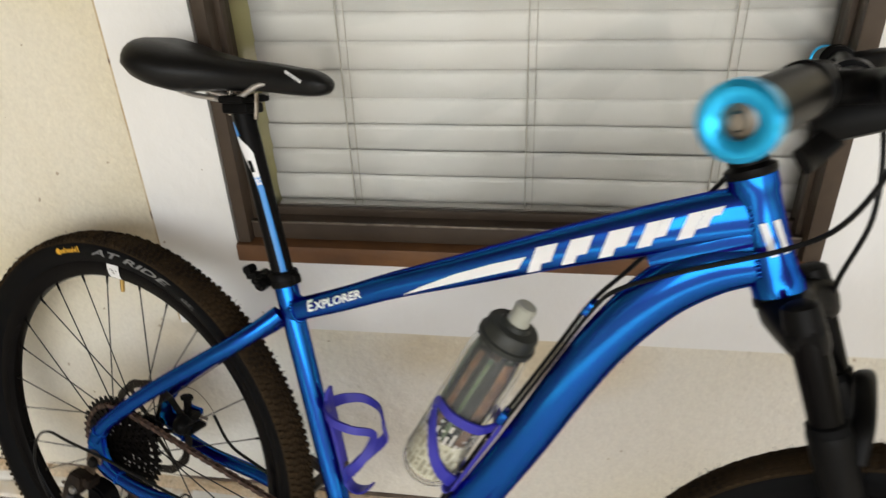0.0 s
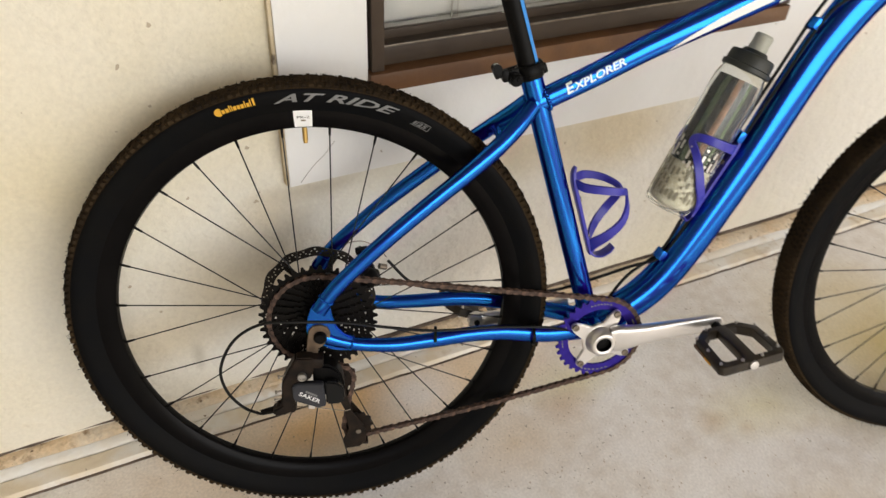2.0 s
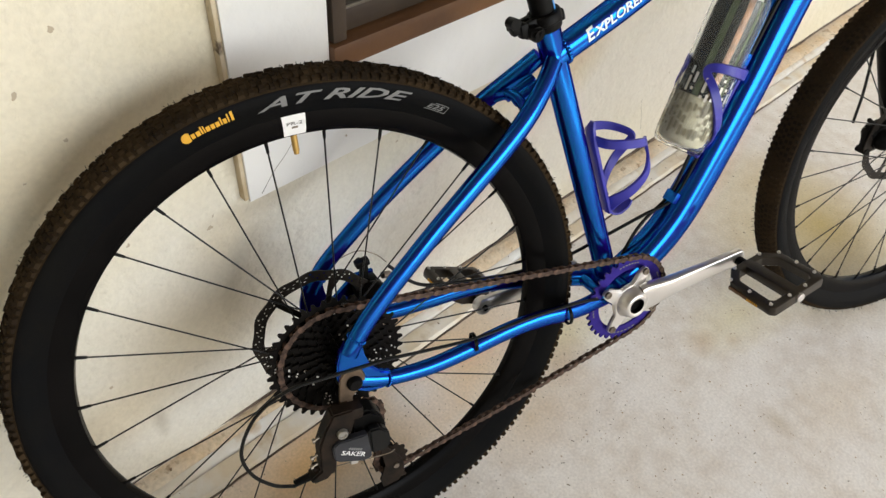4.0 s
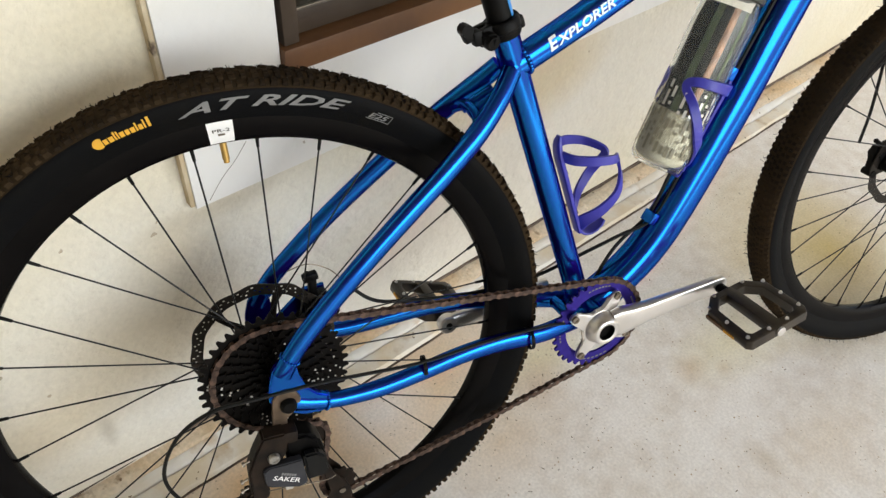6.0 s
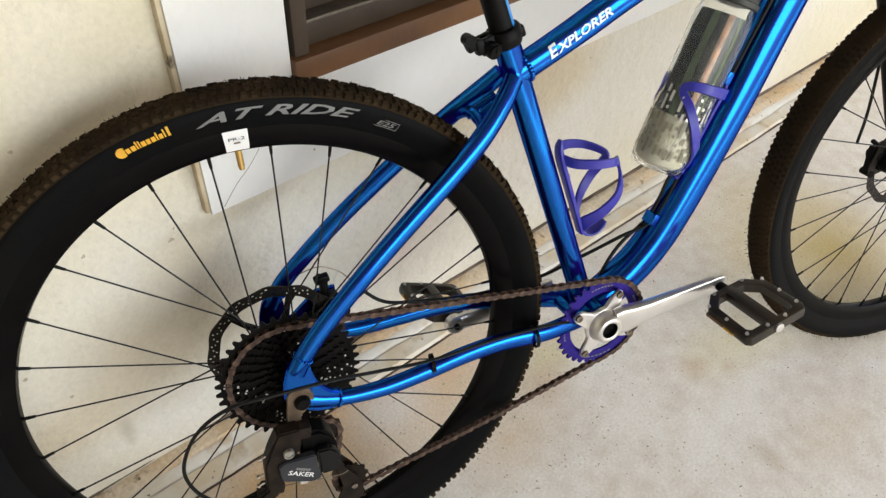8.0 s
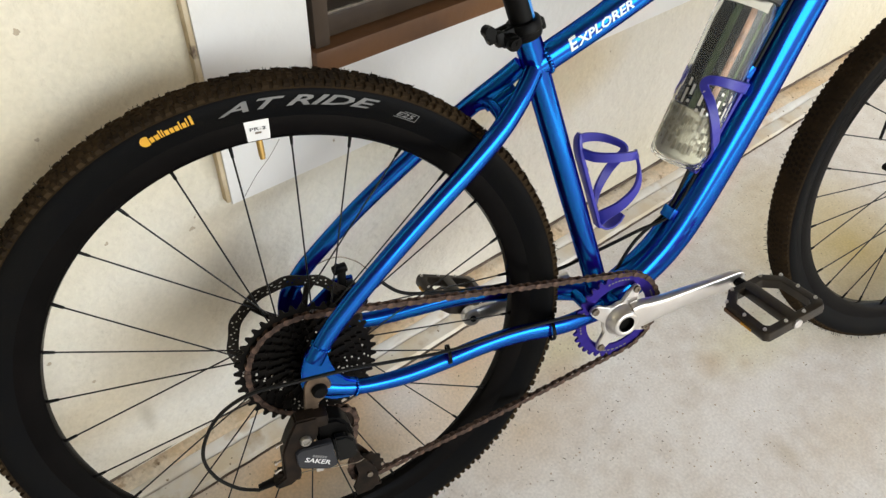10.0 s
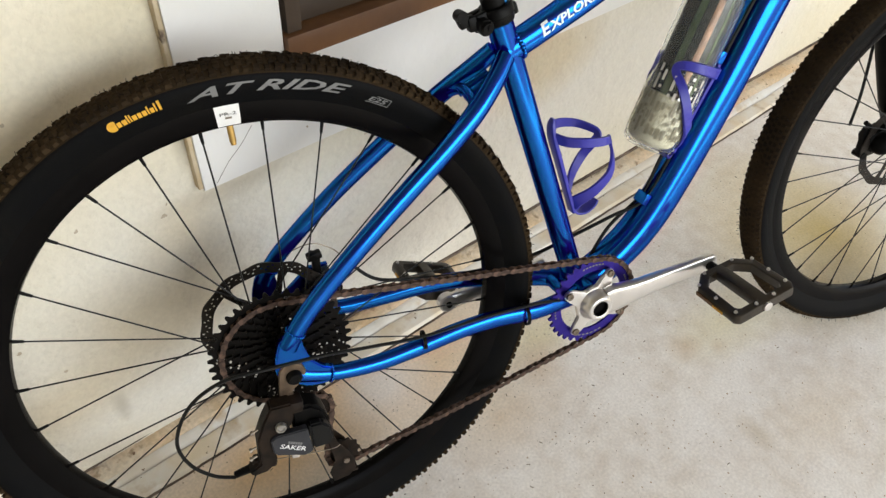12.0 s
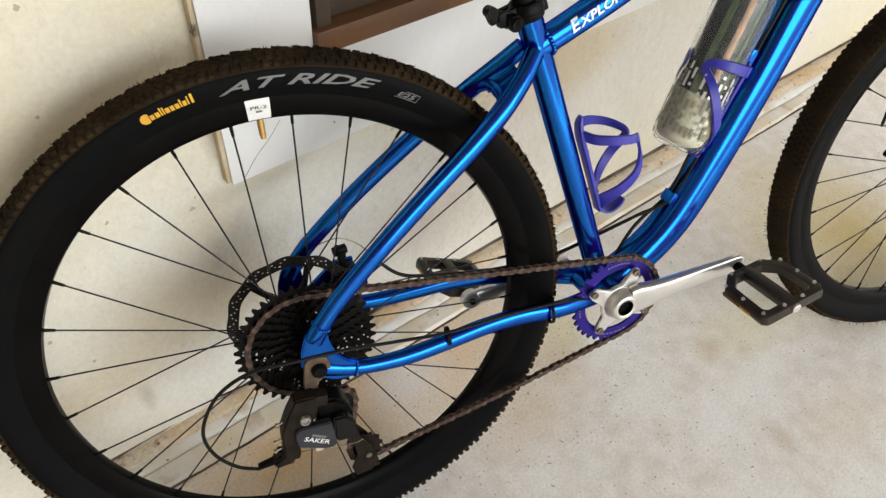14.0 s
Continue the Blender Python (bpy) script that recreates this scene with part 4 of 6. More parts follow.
# the maker's mark: a tapering sweep and five slanted blocks
def slant(x, y, w, h, lean=0.55):
    return [(x, y), (x + w, y), (x + w + lean * h, y + h), (x + lean * h, y + h)]


mark = [[(0.0, 0.0), (0.045, 0.0015), (0.100, 0.0025), (0.158, 0.0030), (0.164, 0.0090), (0.172, 0.0150), (0.130, 0.0150), (0.080, 0.0125), (0.030, 0.0060)]]
for x, y, h in ((0.166, -0.0040, 0.0265), (0.207, -0.0030, 0.0255), (0.249, -0.0035, 0.0260), (0.290, -0.0010, 0.0235), (0.331, -0.0010, 0.0235)):
    mark += [slant(x, y, 0.0150, h, 0.75), slant(x + 0.0205, y + h * 0.30, 0.0110, h * 0.70, 0.75)]
mark += [slant(0.364, 0.0150, 0.013, 0.0075, 0.75)]
for o in mark:
    on_top_tube(shapes([o]), 0.4987, 23.8, -0.0125, "maker_mark", M_WHITE, "white slanted graphic")
bm = shapes([slant(-0.010, 0.0, 0.007, 0.034, 0.1), slant(0.003, 0.0, 0.007, 0.034, 0.1)])
cut_fine(bm, 0.005)
for v in bm.verts:
    p = STEER_TOP + STEER_DIR * (0.078 - v.co.y)
    w = 0.0211
    ang = v.co.x / w - 0.55
    v.co = p + Vector((0.9205, 0, 0.3907)) * (-w * math.sin(ang) ) + Vector((0, -1, 0)) * (w * math.cos(ang) + 0.0006)
part("head_mark", bm, M_WHITE, bike, "white head tube graphic")

# seat clamp, post and saddle
p0 = Vector((0.3105, 0, 0.3500))
bm = sweep(bmesh.new(), [(*(p0 + POST_DIR * s), w, w) for s, w in ((-0.002, 0.0180), (0.0, 0.0190), (0.006, 0.0192), (0.007, 0.0205), (0.017, 0.0205), (0.019, 0.0190))], 28)
for s in (-1, 1):
    box(bm, (0.020, 0.009, 0.019), Matrix.Translation(p0 + POST_DIR * 0.006 + Vector((-0.024, s * 0.007, -0.003))) @ pose(0, 0, 0, 0, -17.6, 0), 0.003)
box(bm, (0.010, 0.014, 0.014), Matrix.Translation(p0 + POST_DIR * 0.012 + Vector((0.020, 0, 0.000))) @ pose(0, 0, 0, 0, -17.6, 0), 0.003)
part("seat_clamp", bm, M_BLACK, bike, "black seat clamp")
bm = rod(bmesh.new(), p0 + Vector((-0.026, -0.019, 0.000)), p0 + Vector((-0.026, 0.022, 0.000)), 0.0056, 12)
rod(bm, p0 + Vector((-0.026, -0.012, 0.000)), p0 + Vector((-0.026, -0.022, -0.001)), 0.0092, 16)
rod(bm, p0 + Vector((-0.026, -0.020, 0.000)), p0 + Vector((-0.026, -0.0265, -0.001)), 0.0062, 12)
box(bm, (0.010, 0.014, 0.017), pose(p0.x - 0.040, -0.012, p0.z + 0.004, 0, -12, 0), 0.003)
rod(bm, p0 + Vector((-0.052, -0.018, 0.013)), p0 + Vector((-0.052, -0.004, 0.013)), 0.0068, 12)
box(bm, (0.012, 0.012, 0.014), pose(p0.x - 0.050, -0.011, p0.z + 0.007, 0, -25, 0), 0.003)
sweep(bm, spline([(0.288, -0.022, 0.349, 0.006, 0.007), (0.279, -0.016, 0.352, 0.006, 0.007), (0.271, -0.004, 0.354, 0.0055, 0.0065), (0.268, 0.012, 0.354, 0.005, 0.006)], 4), 10, 3, side=(1, 0, 0))
part("quick_release_lever", bm, M_BLACK, bike, "black quick release lever")
bm = sweep(bmesh.new(), [(*(p0 + POST_DIR * s), 0.0146, 0.0146) for s in (-0.03, 0.02, 0.08, 0.15, 0.20, 0.236)], 28)
part("seat_post", bm, M_BLACK, bike, "black seat post with sky-blue and white stripe")


def on_post(outline, name, material, off=0.0004):
    """Shapes on the post: along it, and round it in degrees from the drive side towards the front."""
    bm = cut_fine(shapes([[(s, math.radians(a) * 0.0146) for s, a in outline]]), 0.004)
    fwd = Vector((POST_DIR.z, 0, -POST_DIR.x))
    for v in bm.verts:
        a = v.co.y / 0.0146
        v.co = p0 + POST_DIR * v.co.x + (Vector((0, -1, 0)) * math.cos(a) + fwd * math.sin(a)) * (0.0146 + off)
    return part(name, bm, material, bike)


on_post([(0.018, 32), (0.130, 24), (0.150, 14), (0.150, 44), (0.130, 52), (0.018, 62)], "post_stripe", M_SKY_STRIPE)
on_post([(0.138, 24), (0.160, 8), (0.180, -14), (0.206, -44), (0.212, -40), (0.200, -5), (0.190, 25), (0.180, 42), (0.138, 46)], "post_stripe", M_WHITE)
on_post([(0.204, -36), (0.224, -58), (0.224, -30), (0.206, -6)], "post_stripe", M_SKY_STRIPE, 0.0006)
on_post([(0.156, 12), (0.172, 2), (0.172, 22), (0.156, 30)], "post_print", M_BLACK, 0.0008)

ph = p0 + POST_DIR * 0.236
bm = box(bmesh.new(), (0.042, 0.034, 0.014), Matrix.Translation(ph + Vector((0, 0, 0.004))) @ pose(0, 0, 0, 0, -6, 0), 0.004)
box(bm, (0.040, 0.056, 0.010), Matrix.Translation(ph + Vector((0.002, 0, 0.016))) @ pose(0, 0, 0, 0, -6, 0), 0.004)
part("saddle_clamp", bm, M_BLACK, bike, "black saddle clamp")
for x in (-0.020, 0.022):
    part("clamp_bolt", rod(bmesh.new(), ph + Vector((x, 0, -0.008)), ph + Vector((x, 0, 0.026)), 0.003, 8), M_STEEL, bike)
SZ = 0.6085
bm = bmesh.new()
for s in (-1, 1):
    cable(bm, [(0.120, s * 0.030, SZ + 0.003), (0.150, s * 0.024, SZ - 0.014), (0.190, s * 0.022, SZ - 0.019), (0.245, s * 0.022, SZ - 0.016), (0.285, s * 0.021, SZ + 0.006), (0.330, s * 0.010, SZ + 0.014)], 0.0035, 10)
part("saddle_rail", bm, M_SILVER, bike, "bright steel saddle rails")


def saddle():
    """A long saddle: wide tail, narrow nose, domed top and a skirt that turns under."""
    bm = bmesh.new()
    stations = [(0.076, 0.026, 0.018, 0.016), (0.083, 0.050, 0.028, 0.026), (0.098, 0.066, 0.034, 0.036), (0.125, 0.071, 0.035, 0.044), (0.160, 0.062, 0.033, 0.044), (0.198, 0.043, 0.030, 0.034),
                (0.235, 0.031, 0.027, 0.027), (0.275, 0.025, 0.026, 0.023), (0.315, 0.0225, 0.0225, 0.026), (0.350, 0.020, 0.017, 0.027), (0.367, 0.016, 0.010, 0.022), (0.375, 0.008, 0.003, 0.012)]
    rings = []
    for x, w, up_, down in [tuple(r) for r in spline(stations, 3)]:
        base = SZ + 0.0065 + 0.010 * max(0.0, (0.16 - x) / 0.08) + 0.007 * max(0.0, (x - 0.25) / 0.12)
        ring = []
        n = 24
        for k in range(n):
            a = 2 * math.pi * k / n
            c, s = math.cos(a), math.sin(a)
            y = w * math.copysign(abs(c) ** 0.72, c)
            if s >= 0:
                z = up_ * (s ** 0.85) - 0.004 * math.exp(-(y / 0.010) ** 2) * (1 if 0.11 < x < 0.33 else 0.2)
            else:
                z = -down * 0.55 * (abs(s) ** 0.6)
                y *= 0.90
            ring.append(bm.verts.new((x, y, base + z)))
        rings.append(ring)
    for a, b in zip(rings, rings[1:]):
        for k in range(24):
            bm.faces.new((a[k], a[(k + 1) % 24], b[(k + 1) % 24], b[k]))
    bm.faces.new(rings[0])
    bm.faces.new(rings[-1][::-1])
    bmesh.ops.recalc_face_normals(bm, faces=bm.faces[:])
    return bm


sad = part("saddle", saddle(), M_SOFT, bike, "black smooth vinyl saddle", smooth=70)
bm = shapes([[(0.322 + 0.0030 * k, 0.0165 - 0.0013 * k), (0.3240 + 0.0030 * k, 0.0162 - 0.0013 * k), (0.3246 + 0.0030 * k, 0.0202 - 0.0013 * k), (0.3226 + 0.0030 * k, 0.0205 - 0.0013 * k)] for k in range(8)])
for v in bm.verts:
    v.co = Vector((v.co.x, -0.0212 + (v.co.x - 0.322) * 0.06 - (0.0205 - v.co.y) * 0.10, SZ + v.co.y + 0.0065))
part("saddle_print", bm, M_WHITE, sad, "small white printed bars")

# ---- drive train ----
def toothed(n, r_root, r_tip, r_in, thick, gap=0.44):
    """A flat toothed ring in the x, z plane, with an open middle."""
    bm = bmesh.new()
    outer = []
    for k in range(n):
        for f, r in ((-0.62, r_root + 0.0004), (-0.44, r_root + 0.0012), (-0.20, r_tip - 0.0008), (-0.07, r_tip), (0.07, r_tip), (0.20, r_tip - 0.0008), (0.44, r_root + 0.0012), (0.62, r_root + 0.0004)):
            outer.append((360 * (k + f * gap * 1.6) / n, r))
    layers = []
    for y in (0.0, thick):
        layers.append(([bm.verts.new(polar(r, a, y)) for a, r in outer], [bm.verts.new(polar(r_in, a, y)) for a, r in outer]))
    q = len(outer)
    for k in range(q):
        j = (k + 1) % q
        (o0, i0), (o1, i1) = layers
        bm.faces.new((o0[k], o0[j], i0[j], i0[k]))
        bm.faces.new((o1[j], o1[k], i1[k], i1[j]))
        bm.faces.new((o0[j], o0[k], o1[k], o1[j]))
        bm.faces.new((i0[k], i0[j], i1[j], i1[k]))
    bmesh.ops.recalc_face_normals(bm, faces=bm.faces[:])
    return bm


PITCH = 0.0127
TEETH = (42, 36, 32, 28, 24, 21, 18, 16, 14, 12, 11)
for k, n in enumerate(TEETH):
    r = PITCH * n / (2 * math.pi)
    bm = toothed(n, r - 0.0040, r + 0.0034, max(r - 0.0145, 0.014), 0.0019)
    part("sprocket", bm, M_SPROCKET, rear, "black sprocket" if n != 36 else "black sprocket under the chain", smooth=30, m=pose(0, -0.0245 - 0.0037 * k, 0, 0, (0, 131, 47, 260, 19, 88, 301, 170, 66, 220, 9)[k], 0))
# Pale dots painted as the glints of light through the sprockets' holes.
GLINT_DOT = None
rnd = random.Random(8)
for k, n in enumerate(TEETH[:7]):
    r = PITCH * n / (2 * math.pi) - (0.0085 if k == 0 else 0.0022)
    for side, many in ((182, 3), (243, 2), (282, 2), (352, 3), (75, 1)):
        for j in range(many):
            a = side + rnd.uniform(-16, 16)
            m = pose(0, -0.0245 - 0.0037 * k, 0, 0, -a, 0) @ Matrix.Translation((r + rnd.uniform(-0.0022, 0.0012), -0.0002, 0))
            if GLINT_DOT is None:
                GLINT_DOT = part("rivet", rod(bmesh.new(), (0, 0, 0), (0, -0.0007, 0), 0.0012, 8), M_GLINT, rear, m=m).data
            else:
                put("rivet", GLINT_DOT, rear, m=m)
for k in range(3):
    on = written("42T", 0.0085, 0.0040)
    for v in on.verts:
        v.co = polar(0.0742 + v.co.y, 200 - math.degrees(v.co.x / 0.076) - 120 * k, -0.0249)
    part("lettering", on, M_GREY_PRINT, rear)
bm = lathe(bmesh.new(), [(0.0, -0.068), (0.010, -0.068), (0.014, -0.066), (0.0165, -0.063), (0.0165, -0.022), (0.0, -0.022)], 24, closed=False)
part("cassette_body", bm, M_SPROCKET, rear)

# brake rotor: a wavy drilled ring on six curved arms
def rotor_mesh():
    bm = bmesh.new()
    n = 180
    rad = (0.0, 0.18, 0.36, 0.5, 0.64, 0.82, 1.0)
    grid = []
    for i in range(n):
        a = 360 * i / n
        lo = 0.0735 + 0.0006 * math.cos(radians(a * 12))
        hi = 0.0880 + 0.0014 * math.cos(radians(a * 12))
        grid.append([[bm.verts.new(polar(lo + (hi - lo) * f, a, y)) for f in rad] for y in (0.0, 0.0018)])
    for i in range(n):
        j = (i + 1) % n
        for c in range(len(rad) - 1):
            if (c == 1 and i % 6 == 0) or (c == 4 and i % 6 == 3) or (c == 2 and i % 6 == 2) or (c == 3 and i % 6 == 5):
                continue
            for s in (0, 1):
                f = (grid[i][s][c], grid[i][s][c + 1], grid[j][s][c + 1], grid[j][s][c])
                bm.faces.new(f if s else f[::-1])
        for c in (0, len(rad) - 1):
            bm.faces.new((grid[i][0][c], grid[i][1][c], grid[j][1][c], grid[j][0][c]))
    return bm


M_ROTOR = shader("dark_brake_steel", (0.040, 0.033, 0.028), 0.42, metal=0.7, second=(0.020, 0.016, 0.013), scale=40.0)
rot = part("brake_rotor", rotor_mesh(), M_ROTOR, rear, "dark drilled brake rotor", smooth=30, m=Matrix.Translation((0, 0.0405, 0)))
put("brake_rotor", rot.data, front, "dark drilled brake rotor", m=Matrix.Translation((0, 0.0385, 0)))
bm = sweep(bmesh.new(), [(*polar(r, d, 0.0009), 0.0009, w) for r, d, w in ((0.0205, 0, 0.006), (0.040, 7, 0.0042), (0.060, 10, 0.0040), (0.0745, 9, 0.0060))], 8, 4)
ARM = part("rotor_arm", bm, M_ROTOR, rear, m=Matrix.Translation((0, 0.0405, 0))).data
CARRIER = part("rotor_carrier", lathe(bmesh.new(), [(0.017, 0.0), (0.0235, 0.0), (0.0235, 0.0018), (0.017, 0.0018)], 24), M_ROTOR, rear, m=Matrix.Translation((0, 0.0405, 0))).data
put("rotor_carrier", CARRIER, front, m=Matrix.Translation((0, 0.0385, 0)))
for s in range(6):
    if s:
        put("rotor_arm", ARM, rear, m=pose(0, 0.0405, 0, 0, -60 * s, 0))
    put("rotor_arm", ARM, front, m=pose(0, 0.0385, 0, 0, -60 * s, 0))

# chain path round four wheels, seen from the drive side
CIRC = [((0.0, 0.0), PITCH * 36 / (2 * math.pi), 1, -0.0272), ((BB.x, BB.z), PITCH * 34 / (2 * math.pi), 1, -0.0424),
        ((0.051, -0.193), 0.0225, 1, -0.0340), ((0.026, -0.106), 0.0225, -1, -0.0275)]


def chain_line():
    tangents = []
    for i in range(4):
        (c1, r1, s1, _), (c2, r2, s2, _) = CIRC[i], CIRC[(i + 1) % 4]
        v = Vector(c2) - Vector(c1)
        w = math.atan2(v.y, v.x) - math.asin((s1 * r1 - s2 * r2) / v.length)
        left = Vector((-math.sin(w), math.cos(w)))
        tangents.append((Vector(c1) + left * s1 * r1, Vector(c2) + left * s2 * r2))
    pts = []
    for i in range(4):
        a, b = tangents[i]
        y1, y2 = CIRC[i][3], CIRC[(i + 1) % 4][3]
        for k in range(40):
            f = k / 40
            p = a.lerp(b, f)
            sag = -0.004 * math.sin(math.pi * f) if i == 1 else 0
            pts.append(Vector((p.x, y1 + (y2 - y1) * f, p.y + sag)))
        c, r, s, y = CIRC[(i + 1) % 4]
        a0 = math.atan2(b.y - c[1], b.x - c[0])
        e = tangents[(i + 1) % 4][0]
        a1 = math.atan2(e.y - c[1], e.x - c[0])
        d = (a0 - a1) % (2 * math.pi) if s > 0 else (a1 - a0) % (2 * math.pi)
        for k in range(30):
            w = a0 - s * d * k / 30
            pts.append(Vector((c[0] + r * math.cos(w), y, c[1] + r * math.sin(w))))
    return pts


def link_mesh(outer):
    bm = bmesh.new()
    half, off = PITCH / 2, 0.0034 if outer else 0.0023
    outline = []
    for a in range(-90, 91, 30):
        outline.append((half + 0.0040 * math.cos(radians(a)), 0.0040 * math.sin(radians(a))))
    outline += [(0.0, 0.0027)]
    for a in range(90, 271, 30):
        outline.append((-half + 0.0040 * math.cos(radians(a)), 0.0040 * math.sin(radians(a))))
    outline += [(0.0, -0.0027)]
    for s in (-1, 1):
        plate(bm, outline, s * off - 0.0005, 0.0010)
    for x in (-half, half):
        rod(bm, (x, -0.0042 if outer else -0.0022, 0), (x, 0.0042 if outer else 0.0022, 0), 0.0019 if outer else 0.0036, 8)
    d = bpy.data.meshes.new("link")
    bm.to_mesh(d)
    bm.free()
    d.materials.append(M_CHAIN)
    return d


chain = new("chain")
chain.parent = bike
tagged(chain, "rusty brown bicycle chain")
line = chain_line()
acc = [0.0]
for p, q in zip(line, line[1:] + line[:1]):
    acc.append(acc[-1] + (q - p).length)
count = 2 * round(acc[-1] / PITCH / 2)


def along(s):
    s %= acc[-1]
    i = int(np.searchsorted(acc, s, side="right")) - 1
    i = min(max(i, 0), len(line) - 1)
    f = (s - acc[i]) / max(acc[i + 1] - acc[i], 1e-9)
    return line[i].lerp(line[(i + 1) % len(line)], f)


LINKS = (link_mesh(True), link_mesh(False))
for k in range(count):
    a, b = along(acc[-1] * k / count), along(acc[-1] * (k + 1) / count)
    d = (b - a).normalized()
    yv = Vector((0, 1, 0))
    yv = (yv - d * yv.dot(d)).normalized()
    zv = d.cross(yv)
    m = Matrix((d, yv, zv)).transposed().to_4x4()
    m.translation = (a + b) / 2
    put("link", LINKS[k % 2], chain, m=m)

# crank set
cs = new("crankset")
cs.parent, cs.matrix_basis = bike, Matrix.Translation(BB + Vector((0, 0.0070, 0)))
tagged(cs, "polished alloy crank with a violet chainring")
part("chainring", toothed(34, 0.0648, 0.0712, 0.0505, 0.0032), M_ANODISED, cs, "violet anodised chainring", smooth=30, m=Matrix.Translation((0, -0.0510, 0)))
ARMS = (149, 64, 234, -31)
outline = []
for k in range(120):
    near = min(abs((3 * k - a + 180) % 360 - 180) for a in ARMS)
    outline.append(tuple(polar(0.0295 + 0.0275 * math.exp(-(near / 15.5) ** 2.4), 3 * k))[::2])
bm = plate(bmesh.new(), outline, -0.0605, 0.0065)
bmesh.ops.bevel(bm, geom=[e for e in bm.edges if len(e.link_faces) == 2 and e.calc_face_angle() > 1.2], offset=0.0014, segments=2, affect="EDGES")
lathe(bm, [(0.0125, -0.0755), (0.0150, -0.0765), (0.0175, -0.0762), (0.0200, -0.0740), (0.0225, -0.0670), (0.0260, -0.0600), (0.0260, -0.0560), (0.012, -0.054)], 36)
part("spider", bm, M_SILVER, cs, "polished alloy spider")
CRANK_A, FAR_A = 12.0, 189.6


def arm_rows(a, s):
    return [(*polar(r, a, s * y), t, w) for r, y, w, t in ((0.0165, -0.0648, 0.0205, 0.0080), (0.028, -0.0660, 0.0215, 0.0085), (0.046, -0.0690, 0.0185, 0.0085), (0.066, -0.0720, 0.0158, 0.0080), (0.090, -0.0750, 0.0145, 0.0075),
                                                             (0.125, -0.0800, 0.0138, 0.0070), (0.158, -0.0850, 0.0136, 0.0066), (0.174, -0.0870, 0.0130, 0.0062), (0.183, -0.0878, 0.0105, 0.0056), (0.188, -0.0880, 0.0050, 0.0040))]


bm = sweep(bmesh.new(), spline(arm_rows(CRANK_A, 1), 5), 24, 4.5)
part("crank_arm", bm, M_SILVER, cs, "polished alloy crank arm")
part("axle_hole", lathe(bmesh.new(), [(0.0, -0.0680), (0.0122, -0.0680), (0.0122, -0.0752), (0.0128, -0.0752), (0.0128, -0.0660), (0.0, -0.0660)], 24, closed=False), M_BLACK, cs, "dark hollow axle end")
for a in ARMS:
    c = polar(0.0505, a, -0.0010)
    bm = lathe(bmesh.new(), [(0.0, -0.0608), (0.0022, -0.0608), (0.0026, -0.0620), (0.0052, -0.0620), (0.0056, -0.0590), (0.0, -0.0580)], 16, closed=False)
    part("chainring_bolt", bm, M_STEEL, cs, m=Matrix.Translation(c))
for a, b in ((75, 110), (158, 196), (245, 292), (5, 30)):
    bm = bmesh.new()
    for k in range(7):
        t0 = a + (b - a) * k / 7
        q = [polar(0.0590, t0, -0.0516), polar(0.0590, t0 + (b - a) / 11, -0.0516), polar(0.0612, t0 + (b - a) / 11, -0.0516), polar(0.0612, t0, -0.0516)]
        bm.faces.new([bm.verts.new(v) for v in q])
    part("ring_print", bm, M_GREY_PRINT, cs)
left = [(r[0], r[1] - 0.0110, *r[2:]) for r in arm_rows(FAR_A, -1)]
part("crank_arm", sweep(bmesh.new(), spline(left, 5), 20, 3.2), M_SILVER, cs, "polished alloy crank arm")
end = polar(0.1755, FAR_A, -0.0110)
bm = lathe(bmesh.new(), [(0.0, 0.0760), (0.0048, 0.0760), (0.0050, 0.0805), (0.0, 0.0815)], 16, closed=False)
part("pedal_thread", bm, M_BLACK, cs, m=Matrix.Translation(end))
bm = lathe(bmesh.new(), [(0.0050, 0.0795), (0.0125, 0.0790), (0.0148, 0.0815), (0.0148, 0.0930), (0.0120, 0.0950), (0.0050, 0.0950)], 28)
part("pedal_eye", bm, M_SILVER, cs, m=Matrix.Translation(end))


